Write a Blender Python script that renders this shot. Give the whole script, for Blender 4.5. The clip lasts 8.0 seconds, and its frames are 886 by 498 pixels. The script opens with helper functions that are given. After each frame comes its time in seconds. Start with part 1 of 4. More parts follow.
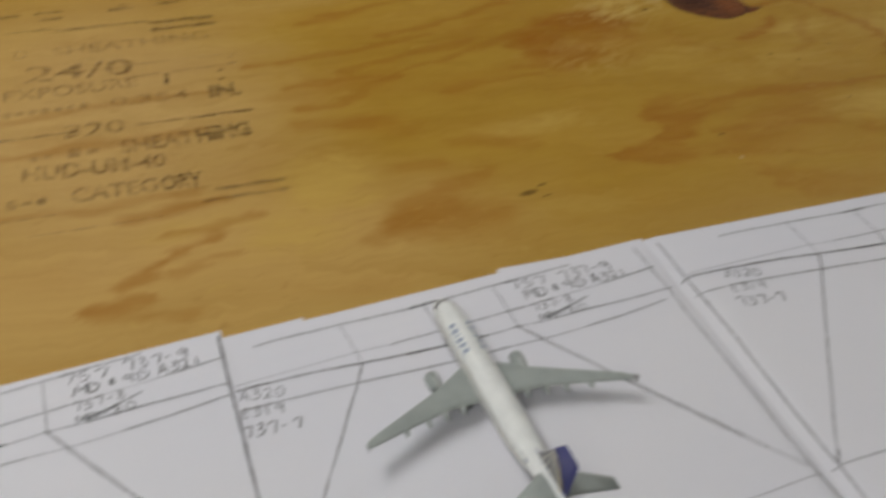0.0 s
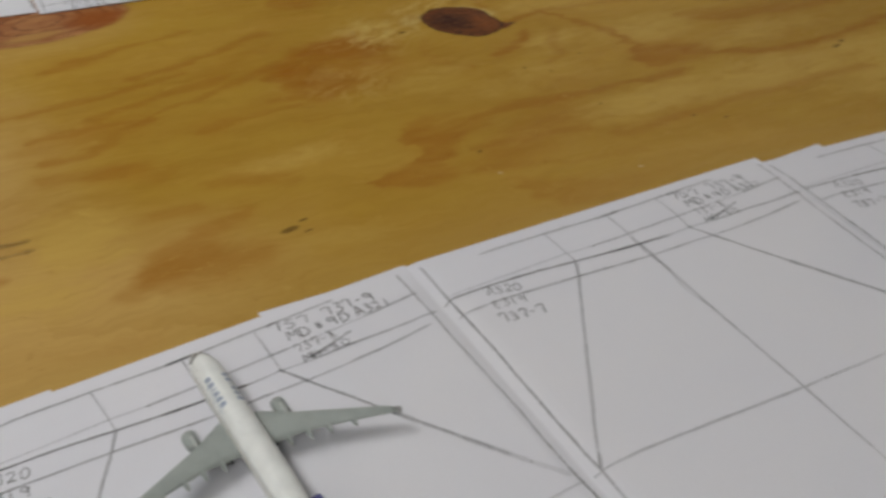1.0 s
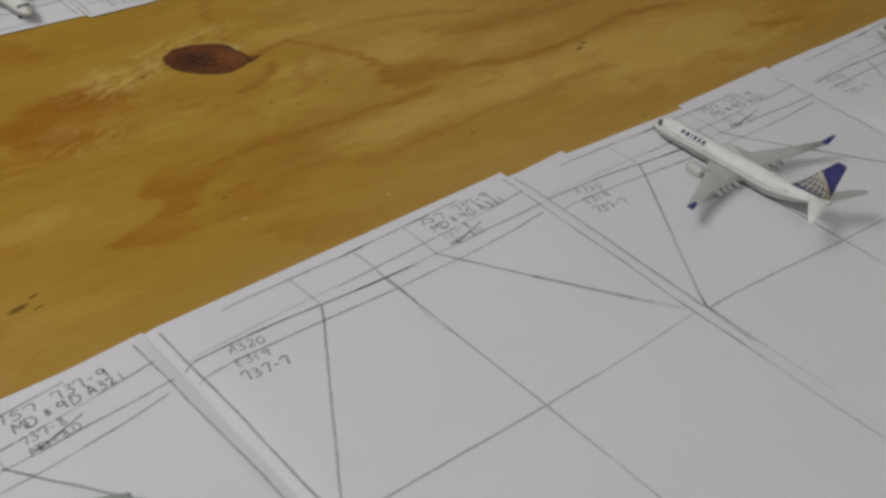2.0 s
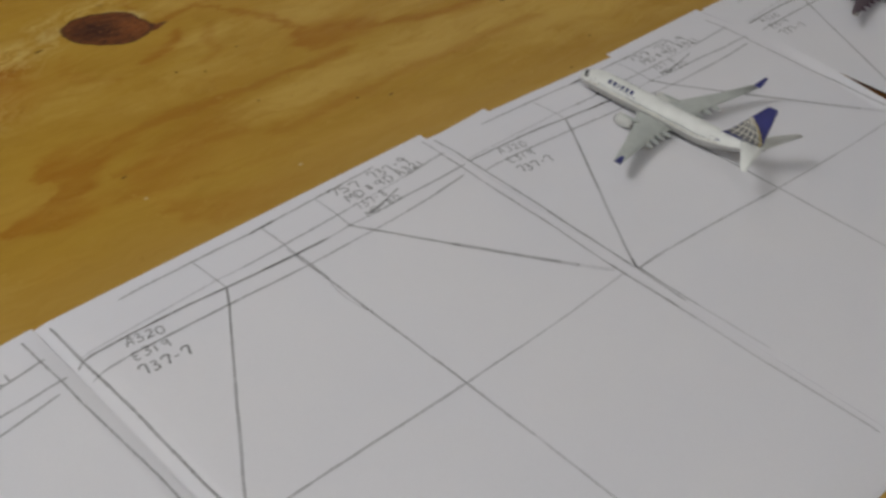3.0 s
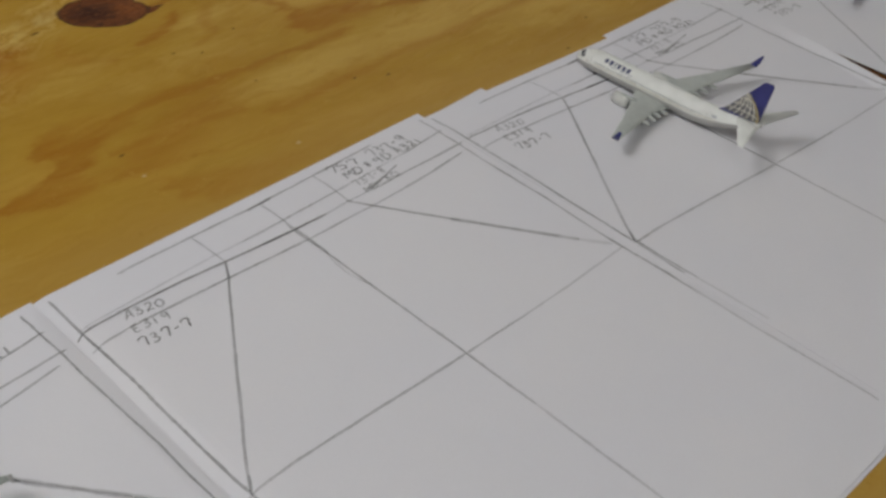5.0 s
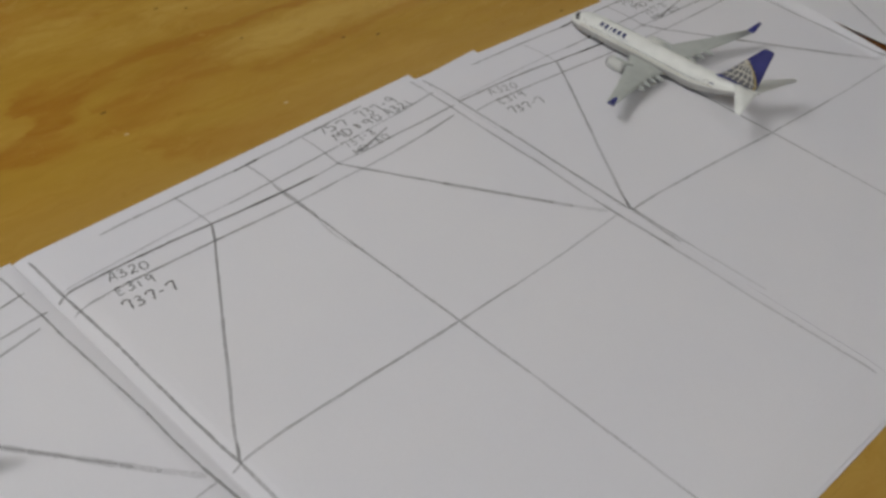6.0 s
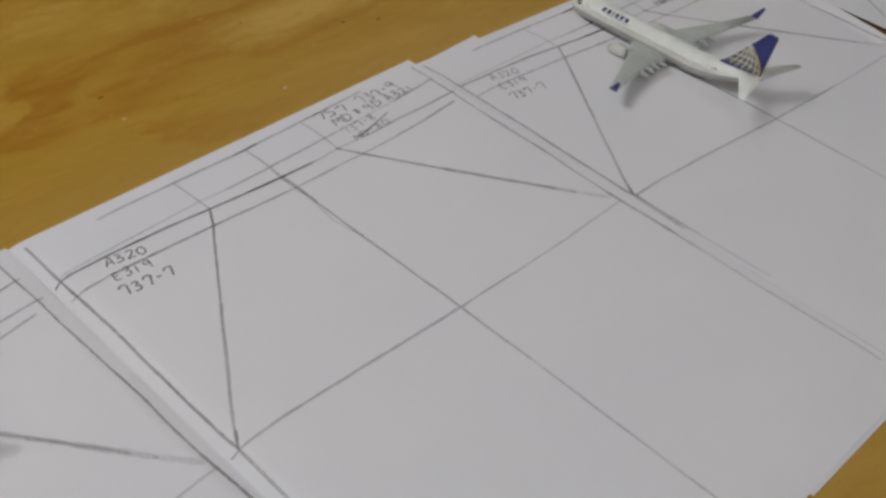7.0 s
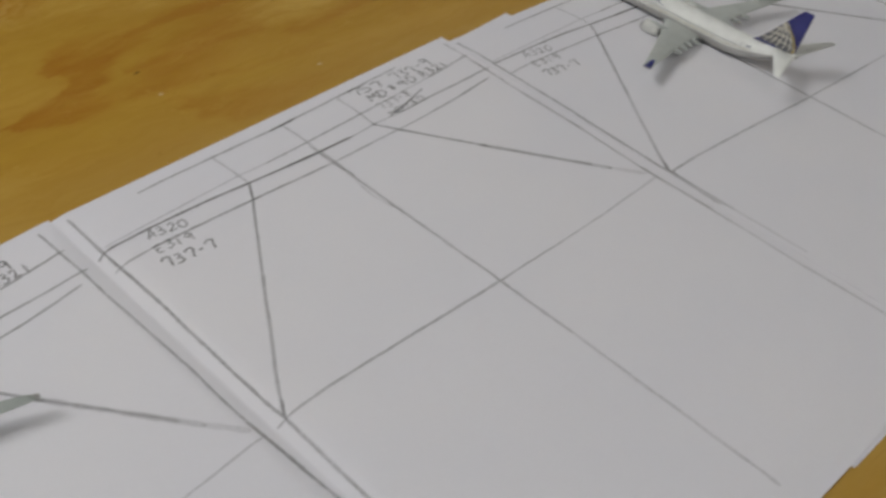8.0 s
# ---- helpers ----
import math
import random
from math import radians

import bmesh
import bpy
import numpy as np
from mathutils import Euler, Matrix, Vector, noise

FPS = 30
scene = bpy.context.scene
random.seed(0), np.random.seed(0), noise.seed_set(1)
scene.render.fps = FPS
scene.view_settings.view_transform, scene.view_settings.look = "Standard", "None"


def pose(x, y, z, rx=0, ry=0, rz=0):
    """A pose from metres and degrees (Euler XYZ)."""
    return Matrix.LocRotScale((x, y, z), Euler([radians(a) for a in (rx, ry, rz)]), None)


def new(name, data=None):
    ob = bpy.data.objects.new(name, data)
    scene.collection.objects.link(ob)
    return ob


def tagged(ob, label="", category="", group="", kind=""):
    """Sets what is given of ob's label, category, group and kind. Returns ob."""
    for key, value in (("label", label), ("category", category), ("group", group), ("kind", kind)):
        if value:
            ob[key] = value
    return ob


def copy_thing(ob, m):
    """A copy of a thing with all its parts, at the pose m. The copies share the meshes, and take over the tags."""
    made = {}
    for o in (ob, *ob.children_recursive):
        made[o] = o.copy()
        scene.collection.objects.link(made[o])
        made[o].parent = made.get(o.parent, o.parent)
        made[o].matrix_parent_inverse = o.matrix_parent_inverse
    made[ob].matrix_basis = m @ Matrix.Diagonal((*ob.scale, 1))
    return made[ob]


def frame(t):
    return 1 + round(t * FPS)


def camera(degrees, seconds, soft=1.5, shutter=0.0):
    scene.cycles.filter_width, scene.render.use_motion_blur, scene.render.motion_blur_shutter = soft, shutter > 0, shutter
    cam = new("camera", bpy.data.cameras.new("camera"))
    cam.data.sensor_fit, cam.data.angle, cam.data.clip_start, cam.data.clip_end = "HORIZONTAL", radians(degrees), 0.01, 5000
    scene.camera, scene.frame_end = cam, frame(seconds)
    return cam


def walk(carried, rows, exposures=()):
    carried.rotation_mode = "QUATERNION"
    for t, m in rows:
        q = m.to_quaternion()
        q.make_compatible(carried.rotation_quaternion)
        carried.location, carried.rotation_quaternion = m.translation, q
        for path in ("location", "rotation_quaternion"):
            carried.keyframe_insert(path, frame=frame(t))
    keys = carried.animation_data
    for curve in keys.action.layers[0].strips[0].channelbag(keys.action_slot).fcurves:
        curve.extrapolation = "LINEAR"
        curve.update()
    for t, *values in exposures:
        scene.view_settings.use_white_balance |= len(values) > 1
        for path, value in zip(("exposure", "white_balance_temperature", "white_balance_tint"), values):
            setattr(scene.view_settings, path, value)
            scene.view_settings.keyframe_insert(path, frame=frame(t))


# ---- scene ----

import colorsys

# ------------------------------------------------------------------ camera
cam = camera(46.6, 8.0, soft=3.0, shutter=0.6)
# seconds, eye x y z in metres, yaw, pitch, roll in degrees
PATH = [
    (0.0, -0.2170, -0.2990, 0.2886, -18.90, -38.26, 2.26),
    (0.2, -0.2094, -0.2999, 0.2922, -20.94, -37.48, 2.43),
    (0.5, -0.1966, -0.2985, 0.2930, -23.74, -37.42, 2.27),
    (0.7, -0.1889, -0.3004, 0.2917, -26.24, -37.40, 2.17),
    (1.0, -0.1845, -0.3017, 0.2917, -30.74, -36.78, 3.39),
    (1.2, -0.1839, -0.3053, 0.2909, -32.50, -36.98, 3.67),
    (1.5, -0.1588, -0.3130, 0.2963, -36.80, -37.23, 3.78),
    (1.7, -0.1444, -0.3146, 0.2994, -40.02, -36.63, 3.70),
    (2.0, -0.1344, -0.3138, 0.3064, -41.35, -36.40, 2.69),
    (2.2, -0.1280, -0.3109, 0.2952, -41.71, -36.72, 2.86),
    (3.3, -0.0956, -0.3094, 0.2917, -44.17, -38.85, 0.62),
    (3.5, -0.0995, -0.3125, 0.2894, -43.83, -38.46, 0.50),
    (4.0, -0.1018, -0.3124, 0.2877, -43.64, -38.80, 0.89),
    (4.5, -0.1047, -0.3140, 0.2877, -43.73, -38.62, 0.76),
    (5.8, -0.1070, -0.3074, 0.2772, -45.84, -39.51, 2.73),
    (6.0, -0.1061, -0.3034, 0.2777, -46.17, -40.42, 3.19),
    (6.5, -0.1060, -0.3017, 0.2765, -46.06, -40.65, 3.36),
    (7.0, -0.1051, -0.3017, 0.2728, -46.27, -40.87, 3.37),
    (7.5, -0.1054, -0.3042, 0.2719, -46.17, -41.17, 3.10),
    (8.0, -0.1171, -0.2969, 0.2706, -45.70, -41.71, 3.27),
]


def eye_pose(x, y, z, yaw, pitch, roll):
    """z is taken from the middle of the paper's thickness, 1.8 mm over the wood; roll leans the camera about its own line of sight"""
    return pose(x, y, z + 0.0018, 0, 0, yaw) @ pose(0, 0, 0, 90 + pitch, 0, 0) @ pose(0, 0, 0, 0, 0, roll)


walk(cam, [(t, eye_pose(*row)) for t, *row in PATH], exposures=[(0.0, 0.0), (3.5, 0.01), (6.0, 0.035), (8.0, 0.045)])

# ------------------------------------------------------------------ light
world = bpy.data.worlds.new("room_air")
world.use_nodes = True
world.node_tree.nodes["Background"].inputs[0].default_value = (0.9, 0.95, 1.0, 1)
world.node_tree.nodes["Background"].inputs[1].default_value = 0.025
scene.world = world

CEILING = 1.75
# unseen fluorescent panels supposed in the ceiling, the third added only as fill: x, y, length along x, width along y,
# watts
PANELS = [(-0.98, 0.72, 0.60, 1.20, 15.4), (1.87, 1.74, 0.60, 1.20, 3.0), (-1.03, -1.48, 0.60, 1.20, 6.8)]
for px, py, lx, ly, watts in PANELS:
    data = bpy.data.lights.new("panel_light", "AREA")
    data.shape, data.size, data.size_y, data.energy, data.color = "RECTANGLE", lx, ly, watts, (0.957, 0.962, 0.966)
    lamp = new("panel_light", data)
    lamp.matrix_world = pose(px, py, CEILING - 0.03)


# ------------------------------------------------------------------ node helpers
def material(name, rough=0.6, metal=0.0):
    m = bpy.data.materials.new(name)
    m.use_nodes = True
    b = m.node_tree.nodes["Principled BSDF"]
    b.inputs["Roughness"].default_value, b.inputs["Metallic"].default_value = rough, metal
    return m, m.node_tree, b


class Net:
    """short ways to add nodes to one tree"""

    def __init__(self, tree):
        self.t = tree
        self.n, self.l = tree.nodes, tree.links

    def put(self, socket, value):
        if isinstance(value, bpy.types.NodeSocket):
            self.l.new(value, socket)
        elif value is not None:
            socket.default_value = value

    def pos(self):
        return self.n.new("ShaderNodeTexCoord").outputs["Object"]

    def math(self, op, a, b=None, c=None, clamp=False):
        n = self.n.new("ShaderNodeMath")
        n.operation, n.use_clamp = op, clamp
        for s, v in zip(n.inputs, (a, b, c)):
            self.put(s, v)
        return n.outputs[0]

    def vec(self, op, a, b=None):
        n = self.n.new("ShaderNodeVectorMath")
        n.operation = op
        self.put(n.inputs[0], a)
        if b is not None:
            self.put(n.inputs[1], b)
        return n.outputs["Value"] if op in ("LENGTH", "DOT_PRODUCT") else n.outputs[0]

    def noise(self, v, scale, detail=3.0, rough=0.55, distort=0.0, colour=False):
        n = self.n.new("ShaderNodeTexNoise")
        self.put(n.inputs["Vector"], v)
        for k, val in (("Scale", scale), ("Detail", detail), ("Roughness", rough), ("Distortion", distort)):
            n.inputs[k].default_value = val
        return n.outputs["Color" if colour else "Fac"]

    def span(self, v, a, b, c=0.0, d=1.0, smooth=True):
        n = self.n.new("ShaderNodeMapRange")
        n.interpolation_type = "SMOOTHSTEP" if smooth else "LINEAR"
        self.put(n.inputs[0], v)
        for s, val in zip(n.inputs[1:5], (a, b, c, d)):
            s.default_value = val
        return n.outputs[0]

    def mix(self, f, a, b, blend="MIX"):
        n = self.n.new("ShaderNodeMix")
        n.data_type, n.blend_type = "RGBA", blend
        self.put(n.inputs[0], f)
        for s, v in ((n.inputs[6], a), (n.inputs[7], b)):
            self.put(s, (*v, 1) if isinstance(v, tuple) and len(v) == 3 else v)
        return n.outputs[2]

    def bump(self, height, strength, distance):
        n = self.n.new("ShaderNodeBump")
        n.inputs["Strength"].default_value, n.inputs["Distance"].default_value = strength, distance
        self.put(n.inputs["Height"], height)
        return n.outputs[0]


def plain(name, colour, rough=0.5, metal=0.0, vary=0.12, scale=60.0, coat=0.0):
    """a painted or moulded surface with slight mottling and fine relief"""
    m, tree, b = material(name, rough, metal)
    k = Net(tree)
    p = k.pos()
    f = k.noise(p, scale, 4.0)
    k.put(b.inputs["Base Color"], k.mix(k.span(f, 0.3, 0.7), tuple(c * (1 - vary) for c in colour), tuple(min(1, c * (1 + vary)) for c in colour)))
    k.put(b.inputs["Roughness"], k.span(k.noise(p, scale * 3, 2.0), 0.3, 0.7, rough * 0.85, min(1, rough * 1.15)))
    b.inputs["Coat Weight"].default_value = coat
    return m


# ------------------------------------------------------------------ wood
# dark figure in the veneer: courses of points in millimetres, half width, strength
KNOT_FIGURE = [
    ([(181, 241), (206, 249), (217, 238), (231, 218), (238, 195), (241, 175)], 3.5, 0.65), ([(206, 250), (251, 246), (289, 243), (312, 233), (350, 214)], 3, 0.5),
    ([(177, 223), (161, 205), (144, 203)], 3, 0.75), ([(199, 217), (187, 186), (175, 181)], 3, 0.35), ([(196, 341), (184, 300), (174, 270)], 4, 0.5), ([(112, 236), (104, 214), (118, 196)], 3, 0.3),
]
BOOT_FIGURE = [
    ([(98, 139), (120, 141), (145, 138), (170, 140), (198, 140), (220, 137), (246, 138)], 3, 0.6), ([(159, 92), (182, 91), (225, 92), (264, 94), (324, 94), (367, 93)], 2.5, 0.4), ([(74, 112), (103, 107), (133, 106), (150, 103)], 2, 0.4), ([(60, 92), (90, 84), (122, 76), (160, 70)], 2.5, 0.25),
]
FAR_FIGURE = [
    ([(270, 160), (303, 143), (328, 137), (367, 136), (407, 141), (436, 146), (484, 135)], 4.0, 0.75), ([(300, 206), (336, 192), (388, 187), (426, 183)], 6, 0.5),
    ([(500, 77), (541, 62)], 5, 0.5), ([(120, -292), (260, -300)], 14, 0.8), ([(60, -320), (180, -330)], 10, 0.5), ([(250, -275), (420, -285)], 9, 0.5),
]
# dark patches with a clear outline: corners in millimetres, strength, width of the soft edge
PATCHES = [
    ([(40, 133), (54, 147), (70, 151), (88, 148), (104, 142), (95, 129), (78, 127), (60, 112), (46, 104), (34, 108), (42, 122)], 0.72, 7), ([(9, 101), (22, 107), (34, 109), (46, 105), (60, 98), (50, 88), (34, 86), (20, 91)], 0.65, 5),
    ([(29, 250), (50, 266), (71, 265), (86, 245), (82, 234), (64, 233), (50, 235), (35, 240)], 1.0, 7), ([(3, 240), (12, 248), (30, 242), (43, 224), (49, 208), (31, 205), (18, 214), (2, 224)], 0.65, 7),
    ([(6, 232), (30, 262), (70, 272), (92, 246), (84, 214), (60, 196), (28, 194), (8, 206)], 0.66, 14), ([(-60, 236), (-20, 262), (20, 282), (30, 268), (0, 246), (-30, 232)], 0.25, 10), ([(-160, 206), (-110, 214), (-70, 216), (-84, 200), (-130, 196)], 0.28, 9),
    ([(40, 340), (52, 354), (68, 336), (78, 324), (62, 314), (41, 325)], 0.6, 8), ([(225, 159), (232, 172), (245, 180), (266, 176), (284, 160), (264, 147), (235, 147)], 0.72, 9),
    ([(60, 100), (100, 118), (150, 128), (150, 112), (110, 92), (78, 84)], 0.42, 14),
]
PATCHES += [
    ([(72, 75), (100, 66), (134, 55), (156, 49), (118, 40), (94, 42), (80, 55)], 0.38, 10), ([(-122, 168), (-108, 173), (-90, 167), (-95, 157), (-120, 159)], 0.36, 9),
    ([(-124, 76), (-97, 94), (-77, 103), (-58, 106), (-62, 92), (-80, 80), (-65, 60), (-84, 52), (-110, 56)], 0.42, 10), ([(-75, 190), (-20, 205), (10, 215), (12, 200), (-20, 188)], 0.30, 10),
]
STAMP_SIDE_FIGURE = [
    ([(-237, 58), (-226, 63), (-215, 73), (-199, 86)], 5, 0.6), ([(-254, 48), (-241, 48), (-227, 52)], 4, 0.6), ([(-218, 95), (-200, 94), (-178, 100)], 3, 0.5), ([(-211, 65), (-198, 70), (-188, 72)], 4, 0.4), ([(-255, 43), (-235, 42), (-212, 35)], 3, 0.35), ([(-235, 109), (-215, 111), (-189, 115)], 3.5, 0.55), ([(-124, 66), (-105, 76), (-87, 75), (-60, 70)], 9, 0.40), ([(-96, 119), (-73, 116)], 5, 0.4), ([(-84, 99), (-58, 102)], 4, 0.4),
    ]
STREAK_FIGURE = [
    ([(-142, 172), (-118, 170), (-98, 164), (-86, 155)], 6, 0.36), ([(-67, 134), (-44, 129), (-27, 124)], 4, 0.4), ([(-66, 260), (-22, 274), (22, 290)], 3.0, 0.6), ([(-135, 190), (-114, 188), (-88, 206), (-61, 218), (-31, 225), (5, 240)], 3.2, 0.5),
    ([(-50, 186), (-18, 192), (10, 194)], 3, 0.5), ([(-157, 240), (-124, 243), (-84, 246), (-40, 256)], 2.4, 0.55), ]
STREAK_FIGURE += [
    ([(-115, 289), (-70, 303), (-25, 314)], 3.2, 0.55), ([(-140, 211), (-102, 214), (-77, 210)], 2.4, 0.5), ([(-2, 202), (28, 197)], 5, 0.45), ([(-106, 222), (-60, 232), (-20, 241)], 2.6, 0.5), ([(-330, 118), (-270, 122), (-205, 124)], 2.6, 0.45), ([(-330, 172), (-250, 178), (-190, 181)], 2.4, 0.4), ([(-330, 210), (-260, 214), (-180, 219)], 2.4, 0.4),
]
PALE_FIGURE = [(-22, 141, 36, 9, 0.9), (-140, 118, 26, 26, 0.9), (-160, 80, 26, 20, 0.6), (-208, 96, 30, 9, 0.4), (86, 266, 26, 16, 0.7), (95, 192, 36, 15, 0.5), (160, 168, 50, 18, 0.5), (150, 112, 60, 10, 0.4), (315, 112, 90, 20, 0.95), (215, 114, 70, 16, 0.9), (430, 85, 110, 34, 0.9), (340, 165, 60, 14, 0.6), (190, 205, 30, 14, 0.7), (222, 262, 50, 18, 0.6), (262, 200, 44, 18, 0.7), (300, 300, 60, 24, 0.5), (-16, 64, 40, 10, 0.4), (-120, 326, 70, 14, 0.35), (250, 270, 70, 20, 0.4)]
# knots: x, y, half axes, turn in degrees
KNOTS = [(0.1515, 0.2560, 0.0285, 0.0235, -40.0), (-0.105, 0.362, 0.061, 0.034, 4.0)]


def wood_material():
    m, tree, b = material("pine_plywood", 0.45)
    b.inputs["Specular IOR Level"].default_value = 0.10
    k = Net(tree)
    p = k.pos()
    # wavering of the outlines
    w = k.vec("SUBTRACT", k.noise(p, 22.0, 4.0, 0.6, colour=True), (0.5, 0.5, 0.5))
    w = k.vec("MULTIPLY", w, (0.075, 0.030, 0.0))
    q = k.vec("ADD", p, w)

    def blob(x, y, a, c, power, turn=0.0, at=q, inner=0.15, outer=1.2):
        d = k.vec("SUBTRACT", at, (x, y, 0.0))
        if turn:
            r = k.n.new("ShaderNodeVectorRotate")
            r.rotation_type = "Z_AXIS"
            k.put(r.inputs["Vector"], d)
            r.inputs["Angle"].default_value = -radians(turn)
            d = r.outputs[0]
        d = k.vec("LENGTH", k.vec("MULTIPLY", d, (1 / a, 1 / c, 0.0)))
        return k.span(d, inner, outer, power, 0.0), d

    # the drawn figure of the veneer is kept with the tabletop: dark in red, pale in green
    kept = k.n.new("ShaderNodeAttribute")
    kept.attribute_name = "figure"
    shares = k.n.new("ShaderNodeSeparateColor")
    k.put(shares.inputs[0], kept.outputs["Color"])
    ragged = k.noise(k.vec("MULTIPLY", q, (16.0, 46.0, 1.0)), 1.0, 6.0, 0.68)
    sway = k.math("MULTIPLY", k.math("SUBTRACT", ragged, 0.47), 1.5)
    dark = k.math("MULTIPLY", shares.outputs[0], k.span(ragged, 0.30, 0.56, 0.62, 1.0))
    dark = k.math("ADD", dark, k.math("MULTIPLY", k.span(ragged, 0.50, 0.72), 0.14))
    pale = k.span(k.math("SUBTRACT", shares.outputs[1], sway), 0.05, 0.85)
    # growth bands: level lines of a long smooth field, drawn out along the grain
    long = k.noise(k.vec("MULTIPLY", q, (2.6, 8.0, 1.0)), 1.6, 3.0, 0.5)
    halo = None
    for x, y, a, c, turn in KNOTS:
        f, _ = blob(x, y, a * 3.0, c * 3.0, 0.42, turn, p, 0.1, 1.0)
        halo = f if halo is None else k.math("ADD", halo, f)
    jag = k.noise(k.vec("MULTIPLY", q, (55.0, 240.0, 1.0)), 1.0, 3.0, 0.6)
    field = k.math("ADD", k.math("ADD", long, halo), k.math("MULTIPLY", jag, 0.022))
    saw = k.math("FRACT", k.math("MULTIPLY", field, 9.0))
    band = k.math("MULTIPLY", k.span(saw, 0.15, 0.95), k.span(saw, 1.0, 0.95))
    where = k.span(k.noise(k.vec("MULTIPLY", p, (5.0, 11.0, 1.0)), 1.5, 2.0), 0.38, 0.66)
    band = k.math("MULTIPLY", band, where)
    fibre = k.noise(k.vec("MULTIPLY", q, (14.0, 420.0, 1.0)), 1.0, 4.0, 0.65)
    pores = k.noise(k.vec("MULTIPLY", q, (60.0, 700.0, 1.0)), 1.0, 2.0, 0.6)
    mott = k.noise(k.vec("MULTIPLY", p, (10.0, 26.0, 1.0)), 1.0, 4.0, 0.6)
    col = k.mix(k.span(mott, 0.32, 0.68), (0.470, 0.280, 0.037), (0.405, 0.222, 0.024))
    broad = k.span(k.noise(k.vec("MULTIPLY", q, (5.0, 13.0, 1.0)), 1.0, 3.0, 0.55), 0.46, 0.66)
    col = k.mix(k.math("MULTIPLY", broad, 0.55), col, (0.57, 0.350, 0.062))
    washed, _ = blob(-0.245, 0.20, 0.16, 0.24, 0.78, 0.0, q, 0.2, 1.0)
    col = k.mix(washed, col, (0.605, 0.392, 0.150))
    col = k.mix(blob(-0.200, 0.055, 0.19, 0.085, 0.75, 8.0, q, 0.3, 1.1)[0], col, (0.625, 0.395, 0.130))
    col = k.mix(k.math("MULTIPLY", pale, 0.75), col, (0.60, 0.39, 0.085))
    edge = k.math("MULTIPLY", k.span(k.vec("DOT_PRODUCT", q, (0.0, 1.0, 0.0)), 0.085, 0.005, 0.0, 0.75), k.span(sway, -0.4, 0.3, 1.0, 0.6))
    col = k.mix(edge, col, (0.51, 0.325, 0.092))
    col = k.mix(k.math("MULTIPLY", band, 0.18), col, (0.315, 0.155, 0.014))
    col = k.mix(k.math("MULTIPLY", dark, 1.0, clamp=True), col, (0.345, 0.136, 0.009))
    col = k.mix(k.span(fibre, 0.35, 0.75, 0.0, 0.13), col, (0.30, 0.16, 0.028))
    col = k.mix(k.span(pores, 0.66, 0.80, 0.0, 0.35), col, (0.25, 0.12, 0.03))
    # small torn flakes, lighter on one side and darker on the other
    flake = k.noise(k.vec("MULTIPLY", q, (75.0, 210.0, 1.0)), 1.0, 5.0, 0.7)
    rough_here = k.span(k.noise(p, 11.0, 3.0), 0.42, 0.62, 0.25, 1.0)
    col = k.mix(k.math("MULTIPLY", k.span(flake, 0.56, 0.70, 0.0, 0.32), rough_here), col, (0.60, 0.40, 0.10))
    col = k.mix(k.math("MULTIPLY", k.span(flake, 0.44, 0.30, 0.0, 0.28), rough_here), col, (0.27, 0.12, 0.012))
    # wrinkled pale grain beside the knot
    turned = k.n.new("ShaderNodeVectorRotate")
    turned.rotation_type = "Z_AXIS"
    turned.inputs["Angle"].default_value = radians(-35)
    k.put(turned.inputs["Vector"], q)
    ripple = k.noise(k.vec("MULTIPLY", turned.outputs[0], (55.0, 200.0, 1.0)), 1.0, 4.0, 0.6)
    wr = k.math("MAXIMUM", blob(0.088, 0.262, 0.040, 0.030, 1.0)[0], k.math("MAXIMUM", blob(0.150, 0.288, 0.045, 0.016, 0.9)[0], blob(0.042, 0.205, 0.045, 0.034, 0.42)[0]))
    col = k.mix(k.math("MULTIPLY", wr, k.span(ripple, 0.42, 0.62, 0.0, 0.75)), col, (0.62, 0.43, 0.13))
    col = k.mix(k.math("MULTIPLY", wr, k.span(ripple, 0.44, 0.30, 0.0, 0.55)), col, (0.30, 0.15, 0.02))
    pits = k.math("MULTIPLY", wr, k.span(k.noise(p, 150.0, 2.0, 0.5), 0.62, 0.69))
    col = k.mix(k.math("MULTIPLY", pits, 0.3), col, (0.14, 0.065, 0.02))
    # red-brown tint that also puts the sheet gap's shade into the wood colour
    red, _ = blob(0.434, -0.100, 0.020, 0.060, 0.9, 0.0, q, 0.4, 1.1)
    col = k.mix(red, col, (0.17, 0.055, 0.018))
    # split running out of the knot
    crack, _ = blob(0.1785, 0.2405, 0.0085, 0.0030, 1.0, 4.0, p, 0.3, 1.0)
    col = k.mix(crack, col, (0.10, 0.035, 0.012))
    # specks, scratches and pitch marks
    spots = None
    for x, y, a, c in ((-0.0435, 0.081, 0.0060, 0.0023), (-0.0345, 0.0858, 0.0030, 0.0011), (-0.036, 0.0765, 0.003, 0.0007), (0.1065, 0.2565, 0.0035, 0.0016), (0.3672, 0.1236, 0.005, 0.0017), (0.3765, 0.1280, 0.004, 0.0015), (0.2139, 0.0886, 0.0016, 0.001), (0.2311, 0.0791, 0.0022, 0.0009), (0.0776, 0.1055, 0.0020, 0.0010), (0.1545, 0.1804, 0.0014, 0.0011), (0.1673, 0.1703, 0.0012, 0.0009), (0.198, 0.184, 0.0013, 0.0009), (0.1708, 0.1227, 0.0013, 0.0008), (0.3708, 0.0513, 0.0015, 0.0009), (0.3314, 0.0317, 0.0014, 0.0009), (-0.172, 0.242, 0.002, 0.0012), (-0.172, 0.232, 0.002, 0.0012)):
